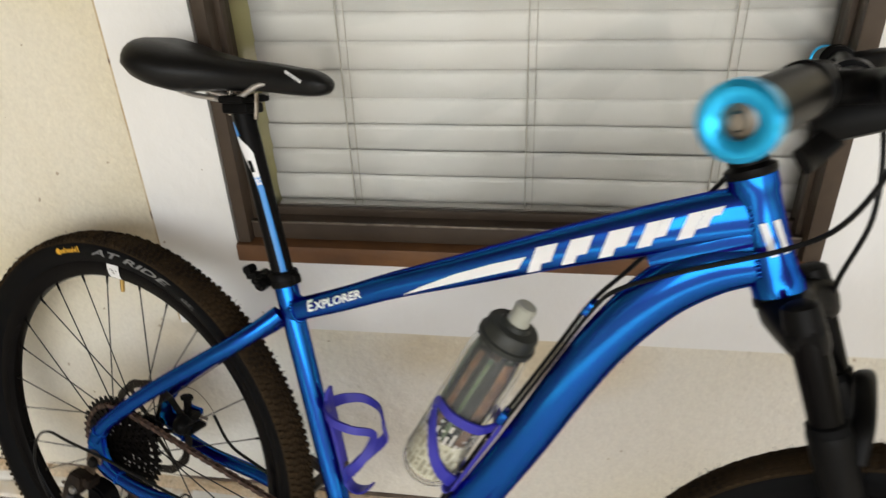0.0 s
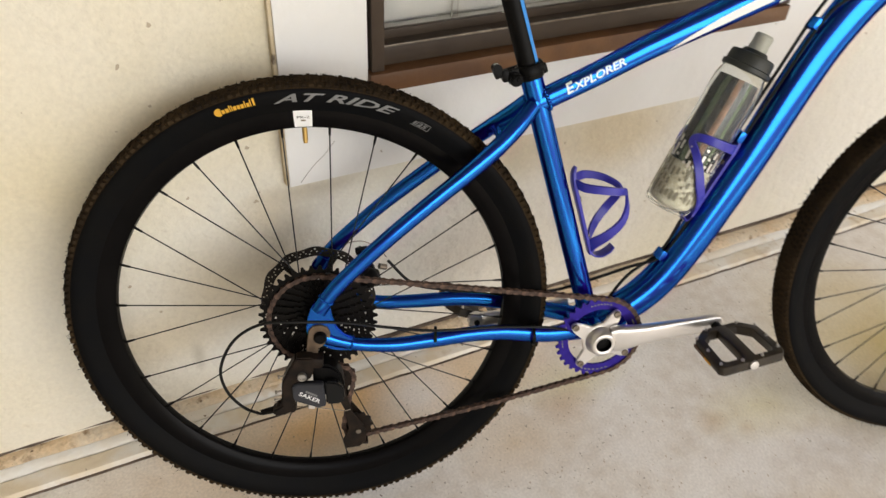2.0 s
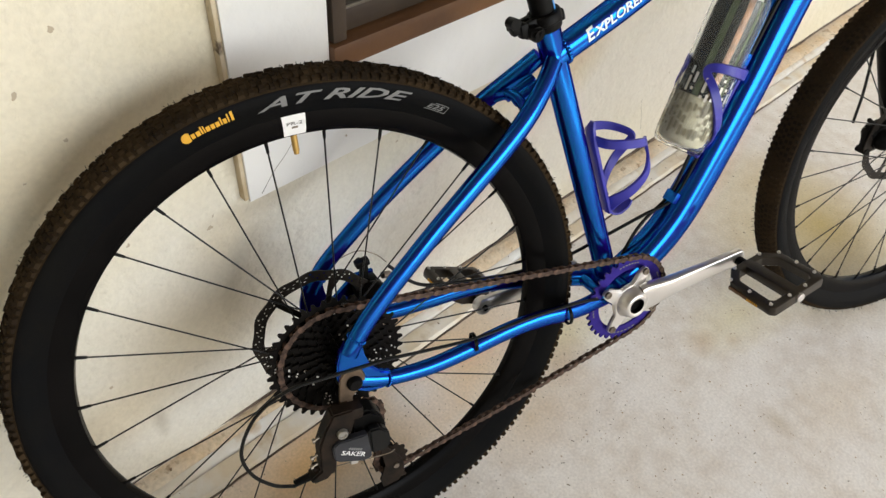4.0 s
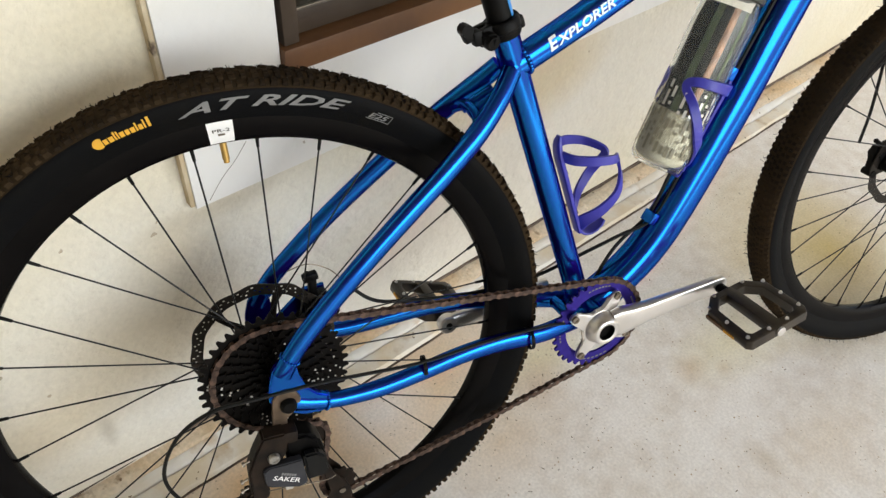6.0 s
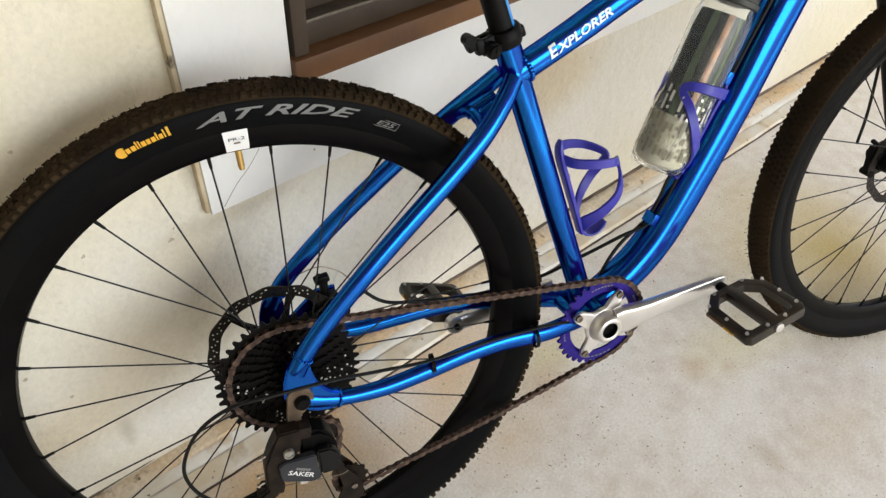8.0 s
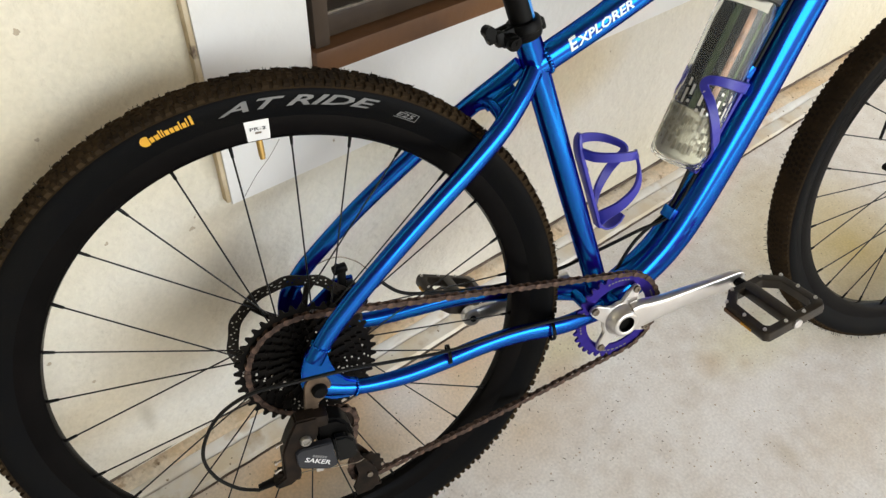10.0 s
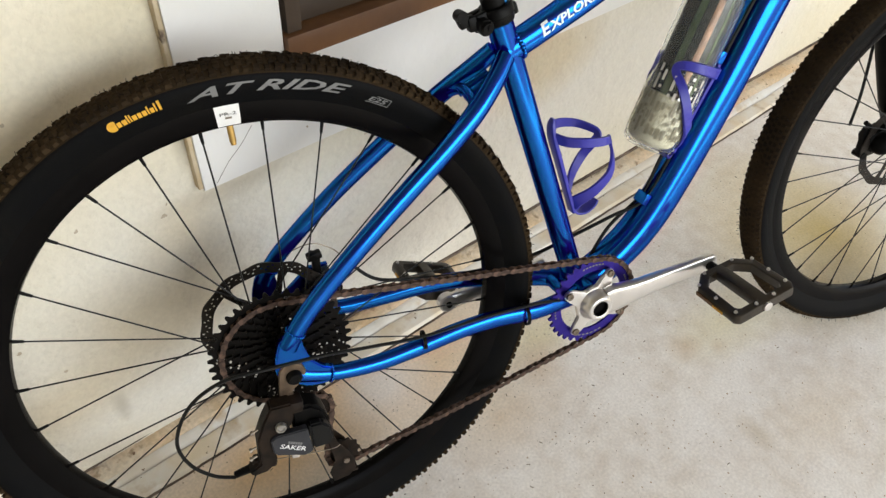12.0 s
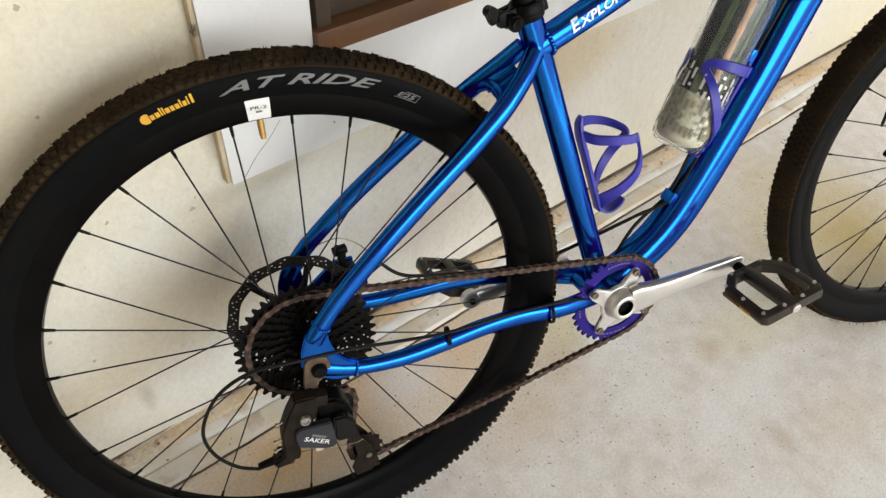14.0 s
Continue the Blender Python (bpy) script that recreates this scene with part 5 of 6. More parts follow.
def pedal(name, sgn, tilt, m):
    """A flat cage pedal with pins; it reaches out along y by sgn."""
    p = new(name)
    p.parent, p.matrix_basis = bike, m @ Matrix.Rotation(radians(tilt), 4, "Y")
    tagged(p, "black flat pedal with steel pins")
    ring = [(-0.050, 0.026), (-0.028, 0.005), (0.028, 0.005), (0.050, 0.026), (0.052, 0.091), (0.046, 0.100), (-0.046, 0.103), (-0.052, 0.097)]
    bm = bmesh.new()
    inner = [(x * 0.75, 0.053 + (y - 0.053) * 0.76) for x, y in ring]
    h = 0.0080
    vo = [[bm.verts.new((x * k, sgn * y, z)) for x, y in ring] for z, k in ((-h, 0.97), (0, 1.0), (h, 0.97))]
    vi = [[bm.verts.new((x, sgn * y, z)) for x, y in inner] for z in (-h, h)]
    n = len(ring)
    for k in range(n):
        j = (k + 1) % n
        for a, b in ((vo[0], vo[1]), (vo[1], vo[2]), (vo[2], vi[1]), (vi[1], vi[0]), (vi[0], vo[0])):
            bm.faces.new((a[k], a[j], b[j], b[k]))
    bmesh.ops.recalc_face_normals(bm, faces=bm.faces[:])
    bmesh.ops.bevel(bm, geom=bm.edges[:], offset=0.0012, segments=1, affect="EDGES")
    part("cage", bm, M_PEDAL, p)
    bm = box(bmesh.new(), (0.019, 0.094, 0.0165), Matrix.Translation((0, sgn * 0.052, 0)), 0.004)
    part("axle_housing", bm, M_PEDAL, p)
    part("spindle", rod(bmesh.new(), (0, -sgn * 0.016, 0), (0, sgn * 0.008, 0), 0.0072, 14), M_BLACK, p)
    bm = lathe(bmesh.new(), [(0.0, 0.0985), (0.0058, 0.0985), (0.0066, 0.1010), (0.0066, 0.1045), (0.0, 0.1050)], 16, closed=False)
    part("end_cap", bm, M_SILVER, p, "bright round end cap", m=pose(0, 0, 0) if sgn > 0 else Matrix.Diagonal((1, -1, 1, 1)))
    pin = None
    for x, y in ((-0.046, 0.024), (-0.024, 0.009), (0.024, 0.009), (0.046, 0.024), (0.046, 0.055), (0.046, 0.085), (0.016, 0.096), (-0.014, 0.097), (-0.045, 0.094), (-0.046, 0.058)):
        for s in (1, -1):
            mm = Matrix.Translation((x, sgn * y, s * 0.0078))
            if pin is None:
                q = bmesh.new()
                rod(q, (0, 0, -0.001), (0, 0, 0.0016), 0.0026, 8)
                rod(q, (0, 0, 0.0012), (0, 0, 0.0034), 0.0016, 8)
                pin = part("pin", q, M_SILVER, p, m=mm).data
            else:
                put("pin", pin, p, m=mm @ (Matrix() if s > 0 else Matrix.Rotation(math.pi, 4, "X")))
    bm = box(bmesh.new(), (0.003, 0.050, 0.0062), Matrix.Translation((-0.0506, sgn * 0.050, -0.0020)), 0.0008)
    part("reflector", bm, M_AMBER_DULL, p, "dull amber reflector strip")
    for k in range(6):
        bm = box(bmesh.new(), (0.0012, 0.0020, 0.0036), Matrix.Translation((-0.0526, sgn * (0.060 + 0.0033 * k), -0.0020)))
        part("print_bar", bm, M_AMBER, p)
    return p


M_AMBER_DULL = shader("dull_amber_plastic", (0.10, 0.045, 0.012), 0.4)
PED_R = BB + polar(0.1745, 11.1, -0.0940)
PED_L = BB + polar(0.1755, FAR_A, 0.0940)
pedal("drive_side_pedal", -1, -11, Matrix.Translation(PED_R))
pedal("far_side_pedal", 1, 18, Matrix.Translation(PED_L))

# rear derailleur
rd = new("rear_derailleur")
rd.parent, rd.matrix_basis = bike, Matrix.Translation((0, 0.006, 0))
tagged(rd, "black rear derailleur with a dusty cage")
M_DUSTY = shader("dusty_black_metal", (0.006, 0.0048, 0.004), 0.5, spec=0.12, second=(0.020, 0.013, 0.009), scale=60.0, bump=0.0002, bump_scale=300.0)
bm = plate(bmesh.new(), [(-0.014, 0.012), (-0.008, 0.019), (0.003, 0.021), (0.013, 0.016), (0.017, 0.006), (0.015, -0.006), (0.006, -0.013), (-0.002, -0.019), (-0.003, -0.033), (-0.012, -0.037), (-0.020, -0.030), (-0.017, -0.006)], -0.0850, 0.0045)
bmesh.ops.bevel(bm, geom=bm.edges[:], offset=0.001, segments=1, affect="EDGES")
part("hanger", bm, M_BRONZE, rd, "dull bronze-coloured hanger plate")
bm = lathe(bmesh.new(), [(0.0, -0.092), (0.0070, -0.092), (0.0095, -0.089), (0.0095, -0.078), (0.0, -0.078)], 20, closed=False)
part("axle_nut", bm, M_BLACK, rd, "black axle nut", m=Matrix.Translation((0.002, 0, 0.001)))
bm = lathe(bmesh.new(), [(0.0, -0.0830), (0.0035, -0.0830), (0.0042, -0.0815), (0.0042, -0.078), (0.0, -0.078)], 12, closed=False)
part("hanger_bolt", bm, M_STEEL, rd, m=Matrix.Translation((-0.004, 0, 0.015)))
bm = box(bmesh.new(), (0.036, 0.024, 0.017), pose(-0.013, -0.089, -0.033, 0, 6, 0), 0.005)
part("mount_knuckle", bm, M_DUSTY, rd)
bm = plate(bmesh.new(), [(-0.034, -0.020), (-0.008, -0.022), (-0.010, -0.046), (-0.016, -0.058), (-0.034, -0.064), (-0.038, -0.086), (-0.040, -0.106), (-0.052, -0.116), (-0.070, -0.117), (-0.073, -0.108), (-0.059, -0.100), (-0.056, -0.062), (-0.046, -0.040)], -0.1040, 0.0200)
bmesh.ops.bevel(bm, geom=bm.edges[:], offset=0.0022, segments=2, affect="EDGES")
part("linkage", bm, M_DUSTY, rd, "dusty dark linkage body")
bm = lathe(bmesh.new(), [(0.0, -0.1075), (0.0030, -0.1075), (0.0036, -0.1088), (0.0058, -0.1088), (0.0068, -0.1070), (0.0068, -0.098), (0.0, -0.098)], 20, closed=False)
part("pivot_bolt", bm, shader("worn_bright_bolt", (0.42, 0.41, 0.39), 0.38, metal=0.9, second=(0.25, 0.24, 0.22), scale=120.0), rd, "bright pivot bolt", m=Matrix.Translation((-0.0265, 0, -0.0505)))
bm = plate(bmesh.new(), [(-0.041, -0.064), (-0.034, -0.060), (0.003, -0.063), (0.005, -0.102), (-0.006, -0.1045), (-0.038, -0.090), (-0.041, -0.084)], -0.1090, 0.0110)
bmesh.ops.bevel(bm, geom=bm.edges[:], offset=0.0014, segments=2, affect="EDGES")
part("outer_plate", bm, M_SLATE, rd, "slate grey outer plate")
bm = plate(bmesh.new(), [(0.0055, -0.062), (0.022, -0.064), (0.031, -0.074), (0.033, -0.095), (0.026, -0.103), (0.0055, -0.102)], -0.1060, 0.0120)
bmesh.ops.bevel(bm, geom=bm.edges[:], offset=0.0025, segments=2, affect="EDGES")
part("cage_pivot", bm, M_HOUSING, rd, "dull black pivot block")
bm = plate(bmesh.new(), [(-0.012, -0.040), (0.016, -0.044), (0.028, -0.056), (0.034, -0.080), (0.030, -0.100), (-0.012, -0.092)], -0.0930, 0.0300)
bmesh.ops.bevel(bm, geom=bm.edges[:], offset=0.004, segments=2, affect="EDGES")
part("spring_housing", bm, M_BLACK, rd, "black spring housing")


def on_plate(bm, x, z, name, material):
    m = pose(-0.0335, -0.1096, -0.0785, 0, 31, 0) @ Matrix.Translation((x, 0, z)) @ Matrix.Rotation(radians(90), 4, "X")
    bmesh.ops.transform(bm, matrix=m, verts=bm.verts[:])
    part(name, bm, material, rd)


on_plate(written("SAKER", 0.0335, 0.0066, 0.0, 0.012), 0.0, 0.0, "lettering", M_WHITE)
on_plate(shapes([[(0.0031 * k, 0), (0.0031 * k + 0.0024, 0), (0.0031 * k + 0.0024, 0.0036), (0.0031 * k, 0.0036)] for k in range(6)]), 0.0070, 0.0082, "print_bar", M_GREY_PRINT)
for y in (-0.0575, -0.0285):
    bm = plate(bmesh.new(), [(0.014, -0.078), (0.030, -0.088), (0.036, -0.125), (0.044, -0.158), (0.058, -0.180), (0.063, -0.195), (0.062, -0.214), (0.052, -0.224), (0.030, -0.226), (0.026, -0.208), (0.036, -0.188), (0.031, -0.150), (0.014, -0.105)], y, 0.0022)
    bmesh.ops.bevel(bm, geom=bm.edges[:], offset=0.0006, segments=1, affect="EDGES")
    part("cage_plate", bm, M_DUSTY, rd)
bm = box(bmesh.new(), (0.032, 0.026, 0.005), pose(0.050, -0.0415, -0.2200, 0, 4, 0), 0.002)
part("cage_guard", bm, M_DUSTY, rd)
for c in ((0.026, -0.106, -0.0340), (0.051, -0.193, -0.0420)):
    bm = toothed(11, 0.0205, 0.0245, 0.0085, 0.0022)
    lathe(bm, [(0.0, -0.004), (0.0088, -0.004), (0.0088, 0.006), (0.0, 0.006)], 16, closed=False)
    part("jockey_wheel", bm, M_DUSTY, rd, m=Matrix.Translation((c[0], c[2], c[1])))
    bm = rod(bmesh.new(), (c[0], -0.0595, c[1]), (c[0], -0.0560, c[1]), 0.0042, 10)
    part("pulley_bolt", bm, M_STEEL, rd)
bm = box(bmesh.new(), (0.030, 0.014, 0.013), pose(-0.053, -0.091, -0.108, 0, 20, 0), 0.004)
part("cable_stop", bm, M_DUSTY, rd)
bm = rod(bmesh.new(), (-0.066, -0.090, -0.1135), (-0.090, -0.087, -0.1200), 0.0058, 10, 0.0044)
part("barrel_adjuster", bm, M_BLACK, rd)
for x, z in ((-0.052, -0.052), (-0.058, -0.078), (-0.060, -0.092)):
    bm = rod(bmesh.new(), (x, -0.096, z), (x - 0.007, -0.097, z - 0.001), 0.0014, 8)
    rod(bm, (x - 0.006, -0.097, z - 0.001), (x - 0.009, -0.0972, z - 0.0012), 0.0028, 8)
    part("limit_screw", bm, M_STEEL, rd)
bm = box(bmesh.new(), (0.010, 0.010, 0.008), pose(-0.016, -0.098, -0.106, 0, 10, 0), 0.002)
part("cable_anchor", bm, M_SILVER, rd, "bright cable anchor")
bm = cable(bmesh.new(), [(-0.045, -0.095, -0.108), (-0.016, -0.101, -0.107), (0.004, -0.101, -0.112), (0.030, -0.096, -0.122), (0.040, -0.092, -0.124)], 0.0007, 6)
part("gear_wire", bm, M_STEEL, rd)

# rear brake on the far side
rb = new("rear_brake")
rb.parent = bike
tagged(rb, "black mechanical disc brake")
bm = box(bmesh.new(), (0.036, 0.028, 0.034), pose(0.074, 0.052, 0.030, 0, -12, 0), 0.007)
rod(bm, (0.090, 0.036, 0.026), (0.090, 0.066, 0.026), 0.0085, 14)
box(bm, (0.026, 0.010, 0.012), pose(0.056, 0.052, 0.016, 0, 40, 0), 0.003)
bmesh.ops.create_uvsphere(bm, u_segments=16, v_segments=10, radius=0.017, matrix=Matrix.Translation((0.078, 0.034, 0.034)))
part("caliper", bm, M_BLACK, rb)
bm = box(bmesh.new(), (0.011, 0.010, 0.034), pose(0.071, 0.052, 0.058, 0, 4, 0), 0.003)
box(bm, (0.020, 0.012, 0.010), pose(0.070, 0.052, 0.074, 0, -8, 0), 0.003)
rod(bm, (0.068, 0.046, 0.074), (0.068, 0.060, 0.074), 0.0042, 10)
part("brake_arm", bm, M_BLACK, rb)
bm = rod(bmesh.new(), (0.097, 0.054, 0.044), (0.108, 0.058, 0.040), 0.0048, 10)
part("adjuster", bm, M_STEEL, rb)
bm = plate(bmesh.new(), [(0.012, 0.010), (0.062, 0.050), (0.088, 0.050), (0.088, 0.040), (0.060, 0.020), (0.060, -0.020), (0.045, -0.022)], 0.0640, 0.006)
part("brake_mount", bm, M_BLUE, rb, "blue welded brake mount")
part("brake_wire", cable(bmesh.new(), [(0.030, 0.064, 0.078), (0.069, 0.066, 0.084), (0.095, 0.068, 0.070), (0.110, 0.070, 0.052)], 0.0008, 6), M_STEEL, rb)

# cable housings
part("cable_housing", cable(bmesh.new(), [(0.112, 0.069, 0.046), (0.150, 0.064, 0.006), (0.200, 0.060, -0.008), (0.290, 0.050, -0.018), (0.380, 0.040, -0.012), (0.440, 0.028, 0.010), (0.500, 0.010, 0.040), (0.546, -0.002, 0.062),
                                          (0.578, -0.004, 0.118), (0.620, -0.006, 0.205), (0.690, -0.008, 0.345), (0.726, -0.010, 0.417), (0.752, -0.018, 0.452), (0.812, -0.030, 0.489), (0.898, -0.036, 0.532), (0.937, -0.060, 0.570), (0.955, -0.100, 0.635), (0.935, -0.160, 0.690), (0.905, -0.210, 0.680)], 0.0026), M_HOUSING, bike, "black cable housing")
part("cable_housing", cable(bmesh.new(), [(0.360, -0.030, -0.064), (0.430, 0.004, -0.070), (0.492, 0.010, 0.018), (0.546, 0.006, 0.066), (0.574, 0.006, 0.122), (0.616, 0.006, 0.210), (0.686, 0.006, 0.350), (0.722, 0.006, 0.422), (0.758, 0.014, 0.470), (0.800, 0.024, 0.530), (0.832, 0.022, 0.578), (0.865, 0.030, 0.640), (0.905, 0.060, 0.700)], 0.0026), M_HOUSING, bike, "black cable housing")
part("cable_housing", cable(bmesh.new(), [(0.405, -0.036, -0.050), (0.350, -0.052, -0.026), (0.260, -0.060, -0.014), (0.171, -0.068, -0.008), (0.100, -0.078, 0.009), (0.040, -0.093, 0.030), (-0.025, -0.100, 0.040), (-0.076, -0.096, 0.038), (-0.116, -0.088, 0.010), (-0.1395, -0.082, -0.038), (-0.1350, -0.081, -0.078), (-0.114, -0.082, -0.108), (-0.090, -0.086, -0.119)], 0.0022), M_HOUSING, bike, "black cable housing in a wide loop")
for c, d in (((0.3270, -0.0485, -0.0395), 0.0145), ((0.1710, -0.0625, -0.0180), 0.011)):
    bm = lathe(bmesh.new(), [(d, -0.0022), (d + 0.0016, -0.0022), (d + 0.0016, 0.0022), (d, 0.0022)], 20)
    box(bm, (0.006, 0.006, 0.005), pose(d + 0.002, 0, 0.002), 0.001)
    part("cable_tie", bm, M_BLACK, bike, m=Matrix.Translation(c) @ pose(0, 0, 0, 0, 70, 82))
for x, z, a in ((0.5430, 0.0655, 58), (0.7240, 0.4190, 60), (0.6400, 0.2560, 63.5)):
    bm = box(bmesh.new(), (0.017, 0.022, 0.010), pose(x, -0.001, z, 0, -a, 0), 0.002)
    part("cable_guide", bm, M_BLUE, bike, "blue cable guide")
bm = shapes([[(0.0, 0.0), (0.018, 0.0), (0.018, 0.014), (0.0, 0.014)]])
for v in bm.verts:
    v.co = Vector((0.4640 + v.co.x * 0.80, -0.0242 - 0.0014 * v.co.y / 0.014, -0.0200 + v.co.x * 0.60 + v.co.y * 0.65))
part("shell_sticker", bm, M_SILVER, bike, "small silver sticker")

# ---- bottle cages ----
def cage(name, foot, up_dir, out_dir, ring=None, tongue=1.0):
    """A moulded two-arm cage: a spine on the tube and two bands that reach round to the front."""
    m = Matrix((up_dir, Vector((0, 1, 0)), out_dir)).transposed().to_4x4()
    m.translation = foot
    c = new(name)
    c.parent, c.matrix_basis = bike, m
    tagged(c, "blue-violet moulded plastic bottle cage")
    bm = sweep(bmesh.new(), spline([(0.000, 0, 0.004, 0.009, 0.0030), (0.040, 0, 0.004, 0.0085, 0.0032), (0.090, 0, 0.004, 0.0095, 0.0034), (0.120, 0, 0.004, 0.010, 0.0034), (0.138, 0, 0.007, 0.008, 0.003), (0.147, 0, 0.012, 0.004, 0.002)], 4), 14, 4)
    part("spine", bm, M_PURPLE, c)
    for s in (-1, 1):
        band = [(0.122, s * 0.006, 0.006), (0.119, s * 0.024, 0.014), (0.113, s * 0.0375, 0.034), (0.101, s * 0.0350, 0.058), (0.089, s * 0.0180, 0.0735), (0.080, s * 0.0140, 0.0750),
                (0.066, s * 0.0240, 0.0690), (0.050, s * 0.0330, 0.0540), (0.034, s * 0.0280, 0.0300), (0.020, s * 0.0120, 0.0110), (0.012, s * 0.0040, 0.0060)]
        if ring:
            mid, rad, turn = ring
            band = [(u, s * rad * math.sin(radians(a * turn)), mid - rad * math.cos(radians(a * turn))) for u, a in ((0.118, 8), (0.117, 45), (0.115, 90), (0.112, 122), (0.107, 137), (0.099, 136), (0.086, 116), (0.068, 95), (0.050, 76), (0.034, 52), (0.019, 22), (0.012, 8))]
        mid_z = ring[0] if ring else 0.041
        rows = spline(band, 5)
        bm = bmesh.new()
        pts = [Vector(p) for p in rows]
        rings = []
        for i, p in enumerate(pts):
            t = (pts[min(i + 1, len(pts) - 1)] - pts[max(i - 1, 0)]).normalized()
            rad = Vector((0, p.y, p.z - mid_z))
            rad = (rad - t * rad.dot(t)).normalized()
            wv = t.cross(rad)
            w, h = 0.0056 + 0.0036 * abs(2 * i / (len(pts) - 1) - 0.85) ** 1.3, 0.0020
            rings.append([bm.verts.new(p + rad * a * h + wv * b * w) for a, b in ((-1, -0.9), (-1, 0.9), (-0.2, 1.0), (1, 0.85), (1, -0.85), (-0.2, -1.0))])
        for a, b in zip(rings, rings[1:]):
            for k in range(6):
                bm.faces.new((a[k], a[(k + 1) % 6], b[(k + 1) % 6], b[k]))
        bm.faces.new(rings[0])
        bm.faces.new(rings[-1][::-1])
        bmesh.ops.recalc_face_normals(bm, faces=bm.faces[:])
        part("arm", bm, M_PURPLE, c, smooth=50)
    bm = sweep(bmesh.new(), spline([(0.008, 0, 0.004, 0.008, 0.002), (-0.004, 0, 0.008, 0.009, 0.002), (-0.009, 0, 0.020, 0.011, 0.002), (-0.006, 0, 0.034, 0.011, 0.002), (-0.001, 0, 0.042, 0.009, 0.002)], 4), 12, 4)
    for v in bm.verts:
        v.co.z = 0.004 + (v.co.z - 0.004) * tongue
    part("foot_tongue", bm, M_PURPLE, c)
    for u in (0.030, 0.094):
        part("cage_bolt", rod(bmesh.new(), (u, 0, 0.006), (u, 0, 0.0095), 0.0042, 12), M_STEEL, c)
    return c


ST_UP, ST_OUT = Vector((-0.3025, 0, 0.9531)), Vector((0.9531, 0, 0.3025))
cage("empty_cage", Vector((0.4205, 0, 0.0730)), ST_UP, ST_OUT)
DT_UP, DT_OUT = Vector((0.4426, 0, 0.8967)), Vector((-0.8967, 0, 0.4426))
cage("loaded_cage", Vector((0.5870, 0, 0.1280)), DT_UP, DT_OUT, (0.0496, 0.0398, 1.09), 0.4)

# ---- fork, stem and handlebar: they turn with the steering ----
fork = new("fork")
fork.parent, fork.matrix_basis = bike, STEER
tagged(fork, "black suspension fork")
FWD = Vector((0.9205, 0, 0.3907))
low = STEER_TOP + STEER_DIR * 0.118
bm = sweep(bmesh.new(), [(*(low + STEER_DIR * s), w, w) for s, w in ((-0.001, 0.0235), (0.004, 0.0255), (0.010, 0.0255), (0.013, 0.0225), (0.030, 0.0215))], 28)
part("crown_race", bm, M_BLACK, fork)
bm = sweep(bmesh.new(), spline([(*(low + STEER_DIR * d + FWD * f + Vector((0, y, 0))), w, h) for y, d, f, w, h in ((-0.074, 0.034, 0.026, 0.010, 0.017), (-0.060, 0.030, 0.024, 0.019, 0.021), (-0.030, 0.020, 0.010, 0.022, 0.019), (0, 0.016, 0.004, 0.027, 0.018),
                                                                                                                   (0.030, 0.020, 0.010, 0.022, 0.019), (0.060, 0.030, 0.024, 0.022, 0.024), (0.078, 0.034, 0.026, 0.012, 0.020))], 4), 18, 3, side=tuple(FWD))
part("crown", bm, M_BLACK, fork)
for s in (-1, 1):
    def at(d, f):
        return low + STEER_DIR * d + FWD * f + Vector((0, s * 0.0605, 0))
    part("top_cap", sweep(bmesh.new(), [(*at(d, 0.024), w, w) for d, w in ((-0.006, 0.012), (-0.003, 0.0165), (0.020, 0.0185))], 24), M_BLACK, fork)
    part("stanchion", sweep(bmesh.new(), [(*at(d, 0.024), 0.0158, 0.0158) for d in (0.01, 0.10, 0.20)], 24), M_RIM, fork, "glossy black stanchion")
    part("lower_leg", sweep(bmesh.new(), spline([(*at(d, f), w, w) for d, f, w in ((0.118, 0.024, 0.0190), (0.126, 0.024, 0.0202), (0.20, 0.024, 0.0192), (0.32, 0.026, 0.0188), (0.44, 0.029, 0.0180), (0.495, 0.034, 0.0165), (0.515, 0.036, 0.012))], 4), 24), M_BLACK, fork, "matte black lower leg")
    part("wiper_seal", sweep(bmesh.new(), [(*at(d, 0.024), w, w) for d, w in ((0.108, 0.0160), (0.110, 0.0188), (0.119, 0.0194))], 24), M_RUBBER, fork)
    part("axle_nut", rod(bmesh.new(), FRONT + Vector((0, s * 0.055, 0)), FRONT + Vector((0, s * 0.080, 0)), 0.0085, 14), M_BLACK, fork)
bm = sweep(bmesh.new(), spline([(*(low + STEER_DIR * d + FWD * f + Vector((0, y, 0))), 0.010, 0.009) for y, d, f in ((-0.060, 0.150, 0.040), (-0.045, 0.118, 0.052), (0.0, 0.100, 0.056), (0.045, 0.118, 0.052), (0.060, 0.150, 0.040))], 5), 14, 3, side=tuple(FWD))
part("brace", bm, M_BLACK, fork)
bm = box(bmesh.new(), (0.044, 0.030, 0.040), pose(1.084, 0.054, 0.022, 0, -20, 0), 0.008)
bmesh.ops.create_uvsphere(bm, u_segments=16, v_segments=10, radius=0.021, matrix=Matrix.Translation((1.086, 0.036, 0.018)))
box(bm, (0.012, 0.012, 0.052), pose(1.058, 0.052, 0.020, 0, 0, 0), 0.003)
rod(bm, (1.058, 0.040, -0.004), (1.058, 0.062, -0.004), 0.0065, 12)
rod(bm, (1.064, 0.046, 0.046), (1.044, 0.046, 0.060), 0.0042, 10)
box(bm, (0.016, 0.010, 0.050), pose(1.106, 0.060, 0.040, 0, 12, 0), 0.003)
part("front_caliper", bm, M_BLACK, fork, "black mechanical disc brake")
